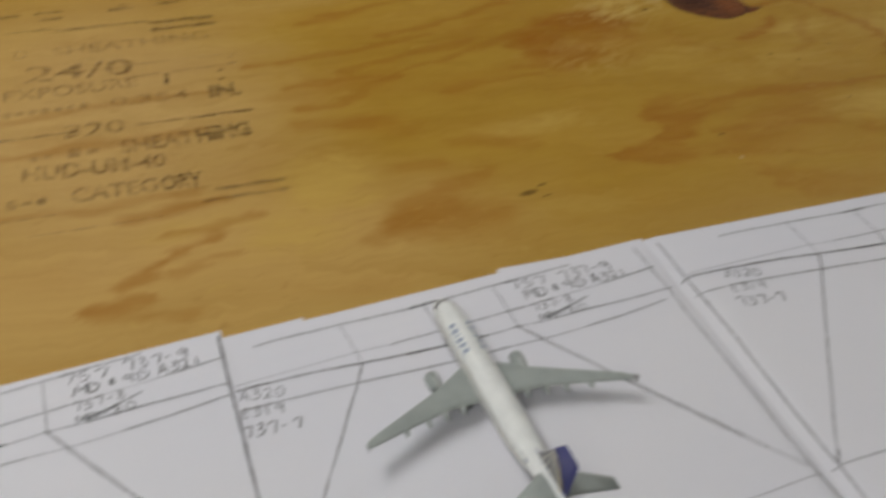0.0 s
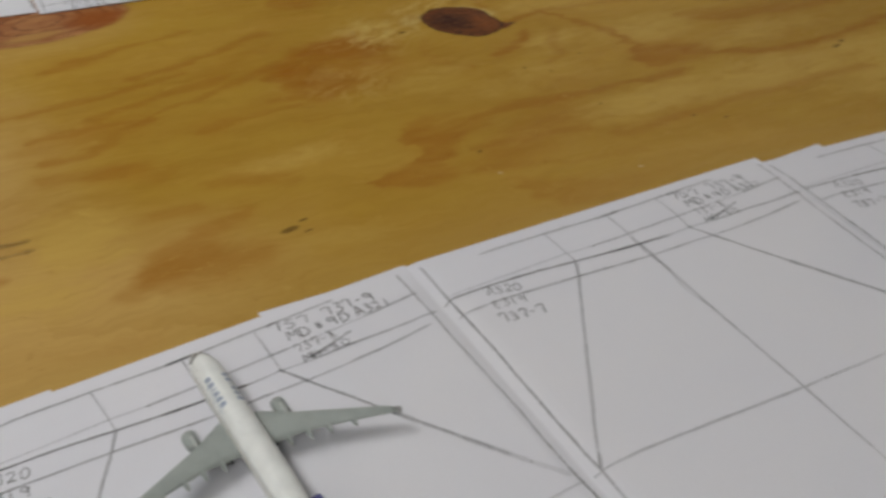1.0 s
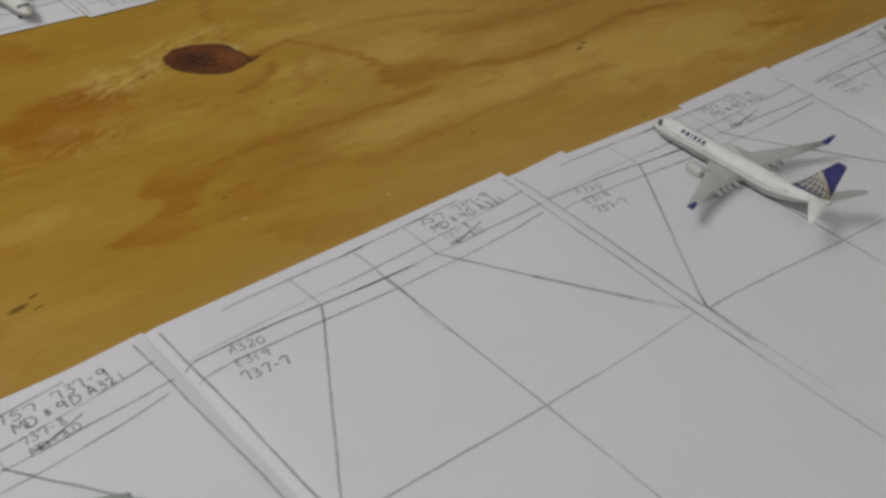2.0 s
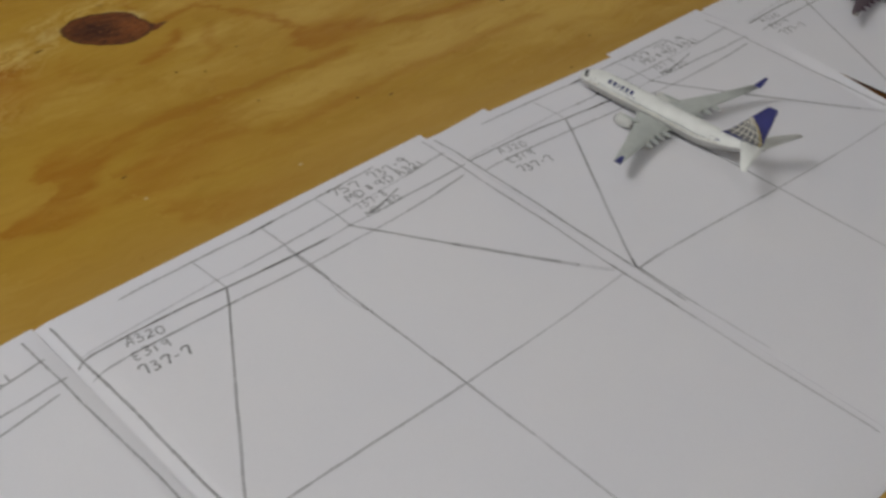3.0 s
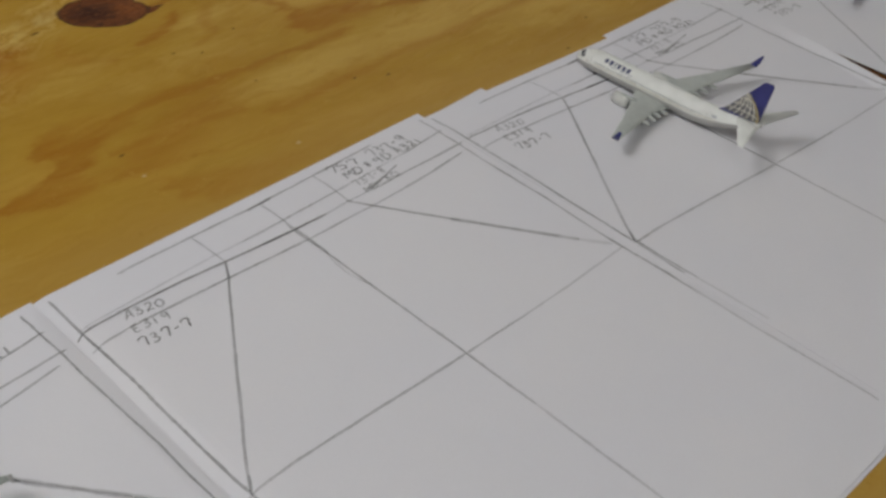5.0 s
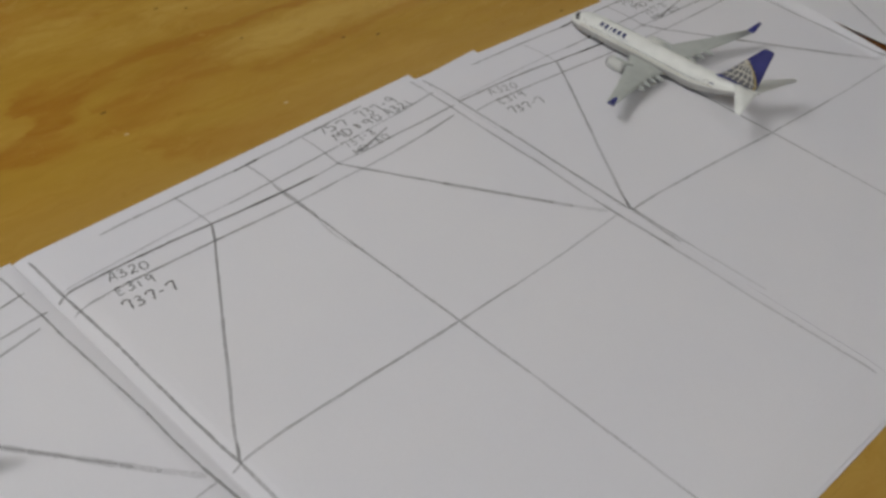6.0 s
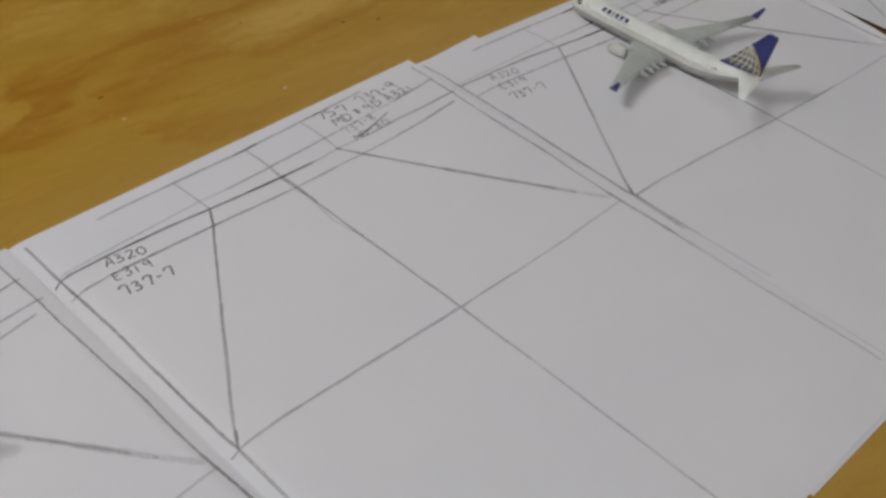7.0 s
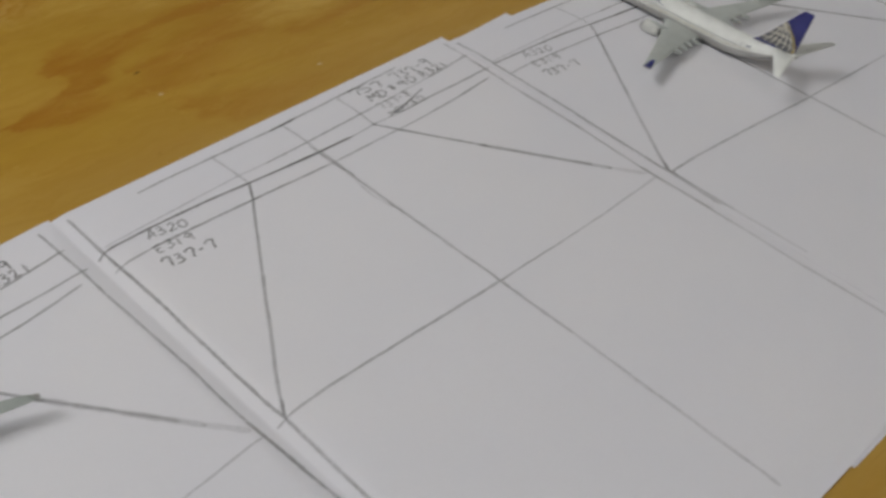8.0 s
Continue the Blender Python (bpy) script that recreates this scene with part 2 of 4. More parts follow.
        f, _ = blob(x, y, a, c, 1.0, 12.0, k.vec("ADD", p, k.vec("MULTIPLY", w, (0.06, 0.06, 0.0))), 0.5, 1.2)
        spots = f if spots is None else k.math("MAXIMUM", spots, f)
    col = k.mix(k.math("MULTIPLY", spots, 0.76), col, (0.115, 0.058, 0.010))
    chips = k.math("MAXIMUM", blob(0.0764, 0.0822, 0.0015, 0.0012, 1.0, 0.0, p, 0.5, 1.1)[0], blob(0.150, 0.0561, 0.0015, 0.0012, 1.0, 0.0, p, 0.5, 1.1)[0])
    col = k.mix(k.math("MULTIPLY", chips, 0.5), col, (0.66, 0.56, 0.36))
    # tight knot: red-brown, orange on one side, with a dark heart, a dark rim and pale torn grain beside it
    near = k.vec("ADD", p, k.vec("MULTIPLY", w, (0.30, 0.34, 0.0)))
    rings = k.noise(p, 150.0, 4.0)
    x, y, a, c, turn = KNOTS[0]
    torn = k.math("MAXIMUM", blob(0.166, 0.2675, 0.022, 0.009, 1.0, -38.0, near, 0.3, 1.1)[0], blob(0.122, 0.272, 0.014, 0.008, 0.6, 20.0, near, 0.3, 1.1)[0])
    col = k.mix(k.math("MULTIPLY", torn, k.span(ripple, 0.30, 0.60)), col, (0.66, 0.50, 0.20))
    body, d = blob(x, y, a, c, 1.0, turn, near, 0.94, 1.03)
    body = k.math("MAXIMUM", body, blob(0.1715, 0.2420, 0.011, 0.0065, 1.0, -20.0, near, 0.85, 1.05)[0])
    tone = k.math("ADD", k.math("MULTIPLY", k.math("SINE", k.math("MULTIPLY", d, 23.0)), 0.07), k.math("MULTIPLY", rings, 0.6))
    heart = k.mix(k.span(tone, 0.05, 0.7), (0.115, 0.036, 0.012), (0.235, 0.078, 0.022))
    heart = k.mix(blob(x + a * 0.50, y - c * 0.30, a * 0.60, c * 0.65, 0.8, turn, near, 0.2, 1.1)[0], heart, (0.24, 0.080, 0.022))
    heart = k.mix(blob(x - a * 0.28, y + c * 0.12, a * 0.72, c * 0.80, 0.8, turn, near, 0.25, 1.05)[0], heart, (0.042, 0.016, 0.010))
    check = k.noise(k.vec("MULTIPLY", near, (1.0, 1.8, 1.0)), 190.0, 5.0, 0.7)
    heart = k.mix(k.span(check, 0.52, 0.66, 0.0, 0.85), heart, (0.030, 0.012, 0.008))
    heart = k.mix(k.span(check, 0.46, 0.32, 0.0, 0.6), heart, (0.30, 0.125, 0.045))
    rim = k.math("MULTIPLY", k.span(d, 0.86, 0.97), k.span(d, 1.06, 0.99))
    heart = k.mix(k.math("MULTIPLY", rim, k.span(rings, 0.35, 0.6, 0.35, 0.8)), heart, (0.06, 0.025, 0.014))
    col = k.mix(body, col, heart)
    # large knot: layered crescents, dark outside, pale and orange within
    x, y, a, c, turn = KNOTS[1]
    halo_pale = blob(x - 0.010, y - 0.020, a * 1.35, c * 1.15, 0.35, turn, near, 0.55, 1.1)[0]
    col = k.mix(halo_pale, col, (0.56, 0.36, 0.11))
    body, d = blob(x, y, a, c, 1.0, turn, near, 0.90, 1.03)
    streak = k.noise(k.vec("MULTIPLY", q, (40.0, 150.0, 1.0)), 1.0, 4.0, 0.6)
    layer = k.math("ADD", d, k.math("MULTIPLY", k.math("SUBTRACT", rings, 0.5), 0.20))
    heart = k.mix(k.span(streak, 0.35, 0.65), (0.31, 0.115, 0.045), (0.45, 0.215, 0.085))
    for at, wide, power in ((0.98, 0.05, 0.8), (0.86, 0.03, 0.6), (0.74, 0.06, 0.9), (0.60, 0.03, 0.5), (0.48, 0.07, 0.9), (0.28, 0.05, 0.8)):
        line = k.math("MULTIPLY", k.span(layer, at - wide, at), k.span(layer, at + wide * 0.6, at))
        heart = k.mix(k.math("MULTIPLY", line, k.span(streak, 0.30, 0.62, power * 0.3, power)), heart, (0.150, 0.048, 0.024))
    heart = k.mix(blob(x + a * 0.62, y - c * 0.25, a * 0.42, c * 0.62, 0.9, turn, near, 0.3, 1.1)[0], heart, (0.30, 0.085, 0.014))
    heart = k.mix(blob(x - a * 0.10, y - c * 0.62, a * 0.40, c * 0.22, 0.7, turn, near, 0.3, 1.1)[0], heart, (0.50, 0.29, 0.085))
    col = k.mix(body, col, heart)
    k.put(b.inputs["Base Color"], col)
    k.put(b.inputs["Roughness"], k.span(fibre, 0.3, 0.7, 0.42, 0.60))
    relief = k.math("ADD", k.math("MULTIPLY", fibre, 0.7), k.math("MULTIPLY", pores, 0.5))
    relief = k.math("ADD", relief, k.math("MULTIPLY", k.math("MULTIPLY", flake, rough_here), 1.2))
    k.put(b.inputs["Normal"], k.bump(relief, 0.16, 0.0005))
    return m


def paper_material():
    m, tree, b = material("white_copy_paper", 0.75)
    k = Net(tree)
    p = k.pos()
    f = k.noise(p, 9.0, 3.0)
    g = k.noise(p, 900.0, 3.0)
    col = k.mix(k.span(f, 0.3, 0.7), (0.777, 0.779, 0.826), (0.802, 0.797, 0.828))
    col = k.mix(k.span(g, 0.4, 0.8, 0.0, 0.06), col, (0.6, 0.6, 0.6))
    k.put(b.inputs["Base Color"], col)
    k.put(b.inputs["Normal"], k.bump(k.math("ADD", g, k.math("MULTIPLY", f, 2.0)), 0.12, 0.0002))
    b.inputs["Specular IOR Level"].default_value = 0.3
    return m


def ink_material(name, colour, lo, hi, scale, stretch=(1.0, 1.0, 1.0), rough=0.6):
    """a dry mark that lets the ground show through where the tooth of the ground was missed"""
    m, tree, b = material(name, rough)
    k = Net(tree)
    p = k.vec("MULTIPLY", k.pos(), stretch)
    b.inputs["Base Color"].default_value = (*colour, 1)
    b.inputs["Specular IOR Level"].default_value = 0.1
    grain = k.noise(p, scale, 3.0, 0.6)
    wide = k.noise(k.pos(), 45.0, 2.0)
    amount = k.math("MULTIPLY", k.span(grain, 0.3, 0.65, lo, hi), k.span(wide, 0.25, 0.7, 0.65, 1.0))
    clear = k.n.new("ShaderNodeBsdfTransparent")
    mixer = k.n.new("ShaderNodeMixShader")
    k.put(mixer.inputs[0], amount)
    k.l.new(clear.outputs[0], mixer.inputs[1])
    k.l.new(b.outputs[0], mixer.inputs[2])
    k.l.new(mixer.outputs[0], k.n["Material Output"].inputs["Surface"])
    return m


WOOD = wood_material()
PAPER = paper_material()
PENCIL = ink_material("graphite_line", (0.155, 0.16, 0.155), 0.28, 0.64, 1400.0)
PENCIL_DARK = ink_material("heavy_graphite_line", (0.09, 0.092, 0.092), 0.46, 0.82, 1400.0)
PENCIL_SOFT = ink_material("soft_graphite_line", (0.20, 0.205, 0.205), 0.22, 0.50, 1400.0)
PENCIL_FAINT = ink_material("faint_graphite_line", (0.22, 0.22, 0.225), 0.12, 0.36, 1400.0)
PENCIL_GHOST = ink_material("ghost_graphite_line", (0.25, 0.25, 0.255), 0.05, 0.24, 1400.0)
STAMP_INK = ink_material("worn_stamp_ink", (0.085, 0.045, 0.016), 0.03, 0.66, 190.0, (0.5, 2.0, 1.0))
STAMP_MID = ink_material("faded_stamp_ink", (0.125, 0.062, 0.020), 0.0, 0.50, 210.0, (0.5, 2.0, 1.0))
STAMP_FAINT = ink_material("ghost_stamp_ink", (0.16, 0.080, 0.026), 0.0, 0.42, 210.0, (0.5, 2.0, 1.0))
WHITE = plain("white_enamel", (0.83, 0.85, 0.82), 0.52, 0.0, 0.04, 150.0)
# grey belly paint, its tone also holding shade on the lower flank
UNDERSIDE = plain("shaded_grey_enamel", (0.46, 0.46, 0.445), 0.45, 0.0, 0.05, 150.0)
BELLY = plain("grey_enamel", (0.36, 0.36, 0.35), 0.40, 0.0, 0.05, 150.0)
WING_GREY = plain("wing_grey_enamel", (0.47, 0.50, 0.475), 0.5, 0.0, 0.06, 120.0)
NACELLE = plain("nacelle_enamel", (0.64, 0.65, 0.62), 0.5, 0.0, 0.05, 150.0)
WING_DULL = plain("dull_wing_enamel", (0.36, 0.395, 0.37), 0.5, 0.0, 0.08, 110.0)
FADED_TITLE = plain("faded_blue_print", (0.34, 0.40, 0.50), 0.5)
# dark plum that stands in for wings lying in shade
PLUM = plain("dark_plum_shade", (0.085, 0.055, 0.075), 0.45, 0.0, 0.1, 120.0)
BLUE = plain("deep_blue_enamel", (0.030, 0.034, 0.19), 0.35, 0.0, 0.10, 150.0, 0.15)
TITLE = plain("navy_print", (0.045, 0.055, 0.16), 0.5)
GOLD = plain("dull_gold_print", (0.42, 0.34, 0.16), 0.45)
DARK = plain("black_plastic", (0.025, 0.025, 0.03), 0.45)
GLASS = plain("dark_window_print", (0.05, 0.055, 0.065), 0.3)
STEEL = plain("bare_metal", (0.55, 0.55, 0.55), 0.35, 0.8)
CHECK_GREY = plain("grey_emblem_print", (0.15, 0.15, 0.165), 0.45, 0.0, 0.06, 150.0)
PALE_LINE = plain("pale_emblem_line", (0.62, 0.60, 0.52), 0.45)
WALL = plain("painted_wall", (0.48, 0.48, 0.47), 0.85, 0.0, 0.04, 3.0)
CEIL = plain("ceiling_board", (0.78, 0.78, 0.77), 0.9, 0.0, 0.03, 8.0)
CONCRETE = plain("concrete_floor", (0.30, 0.29, 0.28), 0.8, 0.0, 0.15, 4.0)
LUMBER = plain("sawn_lumber", (0.45, 0.29, 0.13), 0.7, 0.0, 0.15, 25.0)
FRAME_WHITE = plain("white_lamp_frame", (0.8, 0.8, 0.8), 0.4)
GLOW, glow_tree, glow_b = material("lamp_diffuser", 0.5)
glow_b.inputs["Base Color"].default_value = (0.85, 0.85, 0.85, 1)
glow_b.inputs["Emission Color"].default_value = (1.0, 0.97, 0.93, 1)
glow_b.inputs["Emission Strength"].default_value = 3.0


# ------------------------------------------------------------------ mesh helpers
def mesh_from(name, verts, faces, mats, index=None, smooth=False):
    me = bpy.data.meshes.new(name)
    me.from_pydata(verts, [], faces)
    for mm in mats:
        me.materials.append(mm)
    if index:
        me.polygons.foreach_set("material_index", index)
    if smooth:
        me.polygons.foreach_set("use_smooth", [True] * len(me.polygons))
    me.update()
    return me


def part(name, me, parent, label=""):
    ob = new(name, me)
    ob.parent = parent
    return tagged(ob, label)


def box_mesh(name, x0, x1, y0, y1, z0, z1, mat, bevel=0.0):
    bm = bmesh.new()
    bmesh.ops.create_cube(bm, size=1.0)
    for v in bm.verts:
        v.co = Vector(((x0 + x1) / 2 + v.co.x * (x1 - x0), (y0 + y1) / 2 + v.co.y * (y1 - y0), (z0 + z1) / 2 + v.co.z * (z1 - z0)))
    if bevel:
        bmesh.ops.bevel(bm, geom=list(bm.edges), offset=bevel, segments=2, affect="EDGES")
    me = bpy.data.meshes.new(name)
    bm.to_mesh(me)
    bm.free()
    me.materials.append(mat)
    return me


def joined(name, meshes, mat):
    verts, faces = [], []
    for me in meshes:
        o = len(verts)
        verts += [tuple(v.co) for v in me.vertices]
        faces += [tuple(i + o for i in p.vertices) for p in me.polygons]
    return mesh_from(name, verts, faces, [mat])


def empty(name, m=None):
    ob = new(name)
    ob.empty_display_size = 0.01
    if m is not None:
        ob.matrix_world = m
    return ob


# ------------------------------------------------------------------ room shell
FLOOR = -0.78
X0, X1, Y0, Y1 = -2.6, 3.0, -2.4, 3.0
tagged(new("floor", box_mesh("floor", X0, X1, Y0, Y1, FLOOR - 0.1, FLOOR, CONCRETE)), "bare grey concrete floor", "floor", kind="structure")
tagged(new("ceiling", box_mesh("ceiling", X0, X1, Y0, Y1, CEILING, CEILING + 0.1, CEIL)), "white ceiling boards with flat light panels", "ceiling", kind="structure")
for name, dims in (("wall_west", (X0 - 0.1, X0, Y0, Y1)), ("wall_east", (X1, X1 + 0.1, Y0, Y1)), ("wall_south", (X0 - 0.1, X1 + 0.1, Y0 - 0.1, Y0)), ("wall_north", (X0 - 0.1, X1 + 0.1, Y1, Y1 + 0.1))):
    tagged(new(name, box_mesh(name, *dims, FLOOR - 0.1, CEILING + 0.1, WALL)), "plain off-white painted wall", "wall", kind="structure")
# a fixture for each unseen panel, the added fill one too
for px, py, lx, ly, watts in PANELS:
    fixture = tagged(empty("ceiling_light", pose(px, py, CEILING)), "flat white fluorescent panel supposed on the unseen ceiling", "ceiling light", "ceiling lights")
    part("diffuser", box_mesh("diffuser", -lx / 2, lx / 2, -ly / 2, ly / 2, -0.022, -0.012, GLOW), fixture, "glowing milky diffuser")
    for sx, dims in enumerate(((-lx / 2 - 0.03, -lx / 2, -ly / 2, ly / 2), (lx / 2, lx / 2 + 0.03, -ly / 2, ly / 2), (-lx / 2 - 0.03, lx / 2 + 0.03, -ly / 2 - 0.03, -ly / 2), (-lx / 2 - 0.03, lx / 2 + 0.03, ly / 2, ly / 2 + 0.03))):
        part("frame", box_mesh("frame", *dims, -0.026, 0.0, FRAME_WHITE), fixture)

# ------------------------------------------------------------------ plywood table
TX0, TX1, TY0, TY1 = -1.05, 1.39, -0.42, 0.80
table = tagged(empty("plywood_table"), "yellow pine plywood table top with knots and a printed grade stamp", "table")


def lattice(x, y, seed):
    """smooth noise between 0 and 1 over numpy arrays"""
    cells = np.random.RandomState(seed).rand(64, 64)
    i, j = np.floor(x).astype(int), np.floor(y).astype(int)
    u, v = x - i, y - j
    u, v = u * u * (3 - 2 * u), v * v * (3 - 2 * v)
    c00, c10, c01, c11 = cells[i % 64, j % 64], cells[(i + 1) % 64, j % 64], cells[i % 64, (j + 1) % 64], cells[(i + 1) % 64, (j + 1) % 64]
    return (c00 * (1 - u) + c10 * u) * (1 - v) + (c01 * (1 - u) + c11 * u) * v


def cloud(x, y, octaves, seed):
    """layered noise round 0"""
    total, size = 0.0, 1.0
    for o in range(octaves):
        total = total + (lattice(x * 2 ** o + 7.3 * o, y * 2 ** o + 3.1 * o, seed + o) - 0.5) * size
        size *= 0.58
    return total


def veneer_figure(x, y):
    """shares of dark and pale figure over the veneer, in millimetres"""
    px = x + cloud(x / 50, y / 40, 3, 5) * 6 + cloud(x / 16, y / 6, 4, 21) * 9
    py = y + cloud(x / 60, y / 40, 3, 11) * 4 + cloud(x / 20, y / 6, 4, 33) * 3.5
    wide = 1.0 + cloud(x / 40, y / 18, 3, 47) * 1.0
    dark = np.zeros_like(x)
    for pts, half, power in KNOT_FIGURE + BOOT_FIGURE + FAR_FIGURE + STAMP_SIDE_FIGURE + STREAK_FIGURE:
        d = np.full_like(x, 1e6)
        for (x0, y0), (x1, y1) in zip(pts, pts[1:]):
            rx, ry = x1 - x0, y1 - y0
            t = np.clip(((px - x0) * rx + (py - y0) * ry) / (rx * rx + ry * ry), 0, 1)
            d = np.minimum(d, np.hypot(px - x0 - t * rx, py - y0 - t * ry))
        f = np.clip(1.0 - (d / wide - half * 0.25) / (half * 1.15 + 2.0), 0, 1)
        f = f * f * (3 - 2 * f) * power
        dark = dark + f - dark * f
    for pts, power, soft in PATCHES:
        d, inner = np.full_like(x, 1e6), np.zeros(x.shape, bool)
        for (x0, y0), (x1, y1) in zip(pts, pts[1:] + pts[:1]):
            rx, ry = x1 - x0, y1 - y0
            t = np.clip(((px - x0) * rx + (py - y0) * ry) / (rx * rx + ry * ry), 0, 1)
            d = np.minimum(d, np.hypot(px - x0 - t * rx, py - y0 - t * ry))
            if y0 != y1:
                inner ^= ((y0 > py) != (y1 > py)) & (px < x0 + rx * (py - y0) / (y1 - y0))
        lo, hi = min(p[0] for p in pts), max(p[0] for p in pts)
        across = np.clip((px - lo) / (hi - lo), 0, 1)
        f = np.clip(0.5 + np.where(inner, d, -d) / (soft * (0.7 + 2.6 * across ** 2)), 0, 1)
        f = f * f * (3 - 2 * f) * power * (1.15 - 0.25 * across) * np.clip(0.95 + cloud(x / 22, y / 9, 3, 61) * 0.7, 0.5, 1.1)
        dark = dark + f - dark * f
    pale = np.zeros_like(x)
    for cx, cy, a, c, power in PALE_FIGURE:
        f = np.clip(1.25 - np.hypot((px - cx) / (a * 1.3), (py - cy) / (c * 1.4)), 0, 1) * power
        pale = np.maximum(pale, f)
    return dark, pale


def veneer_board():
    """the plywood sheet; its face is divided finely enough to carry the figure"""
    xs = [TX0, TX0 + 0.0008, *np.linspace(-0.37, 0.63, 501), TX1 - 0.0008, TX1]
    ys = [TY0, TY0 + 0.0008, *np.linspace(-0.36, 0.43, 396), TY1 - 0.0008, TY1]
    nx, ny = len(xs), len(ys)
    gx, gy = np.meshgrid(np.array(xs), np.array(ys))
    gz = np.zeros_like(gx)
    gz[0], gz[-1], gz[:, 0], gz[:, -1] = -0.0008, -0.0008, -0.0008, -0.0008
    verts = np.stack([gx, gy, gz], -1).reshape(-1, 3).tolist()
    i = (np.arange(ny - 1)[:, None] * nx + np.arange(nx - 1)).reshape(-1)
    faces = np.stack([i, i + 1, i + nx + 1, i + nx], -1).tolist()
    round_edge = [*range(nx), *(j * nx + nx - 1 for j in range(1, ny)), *((ny - 1) * nx + j for j in range(nx - 2, -1, -1)), *(j * nx for j in range(ny - 2, 0, -1))]
    low = len(verts)
    verts += [(verts[j][0], verts[j][1], -0.0095) for j in round_edge]
    n = len(round_edge)
    faces += [(round_edge[j], low + j, low + (j + 1) % n, round_edge[(j + 1) % n]) for j in range(n)]
    faces.append(tuple(low + j for j in range(n - 1, -1, -1)))
    me = mesh_from("tabletop", verts, faces, [WOOD])
    dark, pale = veneer_figure(gx.reshape(-1) * 1000, gy.reshape(-1) * 1000)
    rgba = np.zeros((len(verts), 4), dtype=np.float32)
    rgba[:low, 0], rgba[:low, 1], rgba[:, 3] = dark, pale, 1.0
    me.attributes.new("figure", "FLOAT_COLOR", "POINT").data.foreach_set("color", rgba.reshape(-1))
    return me


part("tabletop", veneer_board(), table, "knotty yellow pine plywood sheet")
for a, c, e, f in ((TX0 + 0.08, TX1 - 0.08, TY0 + 0.08, TY0 + 0.118), (TX0 + 0.08, TX1 - 0.08, TY1 - 0.118, TY1 - 0.08), (TX0 + 0.08, TX0 + 0.118, TY0 + 0.119, TY1 - 0.119), (TX1 - 0.118, TX1 - 0.08, TY0 + 0.119, TY1 - 0.119)):
    part("apron", box_mesh("apron", a, c, e, f, -0.0990, -0.0097, LUMBER, 0.002), table)
for a in (TX0 + 0.12, TX1 - 0.21):
    for e in (TY0 + 0.12, TY1 - 0.21):
        part("leg", box_mesh("leg", a, a + 0.09, e, e + 0.09, FLOOR, -0.0097, LUMBER, 0.002), table)


# ------------------------------------------------------------------ printed grade stamp on the wood
def text_mesh(name, words, origin, along, height, mat, width, thin=0.0):
    """words from origin along a direction, height of a capital and length of the run in metres"""
    cu = bpy.data.curves.new("words", "FONT")
    cu.body, cu.size, cu.offset, cu.resolution_u = words, 1.0, thin, 3
    ob = bpy.data.objects.new("words", cu)
    scene.collection.objects.link(ob)
    bpy.context.view_layer.update()
    me = bpy.data.meshes.new_from_object(ob)
    bpy.data.objects.remove(ob)
    co = np.array([v.co[:] for v in me.vertices])
    sx, sy = width / co[:, 0].max(), height / 0.70
    ux, uy = along[0] / math.hypot(*along), along[1] / math.hypot(*along)
    for v in me.vertices:
        x, y = v.co.x * sx, v.co.y * sy
        v.co = (origin[0] + ux * x - uy * y, origin[1] + uy * x + ux * y, 0.00012)
    me.materials.clear()
    me.materials.append(mat)
    me.name = name
    return me


def ribbon(name, points, width, mat, seed=0, wobble=0.00015, step=0.002, z=0.00018, lift=None):
    """a drawn line: a thin band through the points with an uneven edge"""
    rnd = random.Random(seed)
    pts = []
    for (x0, y0), (x1, y1) in zip(points, points[1:]):
        n = max(1, int(math.hypot(x1 - x0, y1 - y0) / step))
        pts += [(x0 + (x1 - x0) * i / n, y0 + (y1 - y0) * i / n) for i in range(n)]
    pts.append(points[-1])
    verts, faces = [], []
    drift = 0.0
    for i, (x, y) in enumerate(pts):
        a, c = pts[max(0, i - 1)], pts[min(len(pts) - 1, i + 1)]
        d = math.hypot(c[0] - a[0], c[1] - a[1]) or 1.0
        nx, ny = -(c[1] - a[1]) / d, (c[0] - a[0]) / d
        drift = drift * 0.85 + rnd.uniform(-1, 1) * wobble * 0.5
        half = width / 2 * rnd.uniform(0.75, 1.2) * (0.6 if i in (0, len(pts) - 1) else 1.0)
        for s in (-half, half):
            px, py = x + nx * (drift + s), y + ny * (drift + s)
            verts.append((px, py, (lift(px, py) if lift else 0.0) + z))
    faces = [(2 * i, 2 * i + 2, 2 * i + 3, 2 * i + 1) for i in range(len(pts) - 1)]
    return mesh_from(name, verts, faces, [mat])


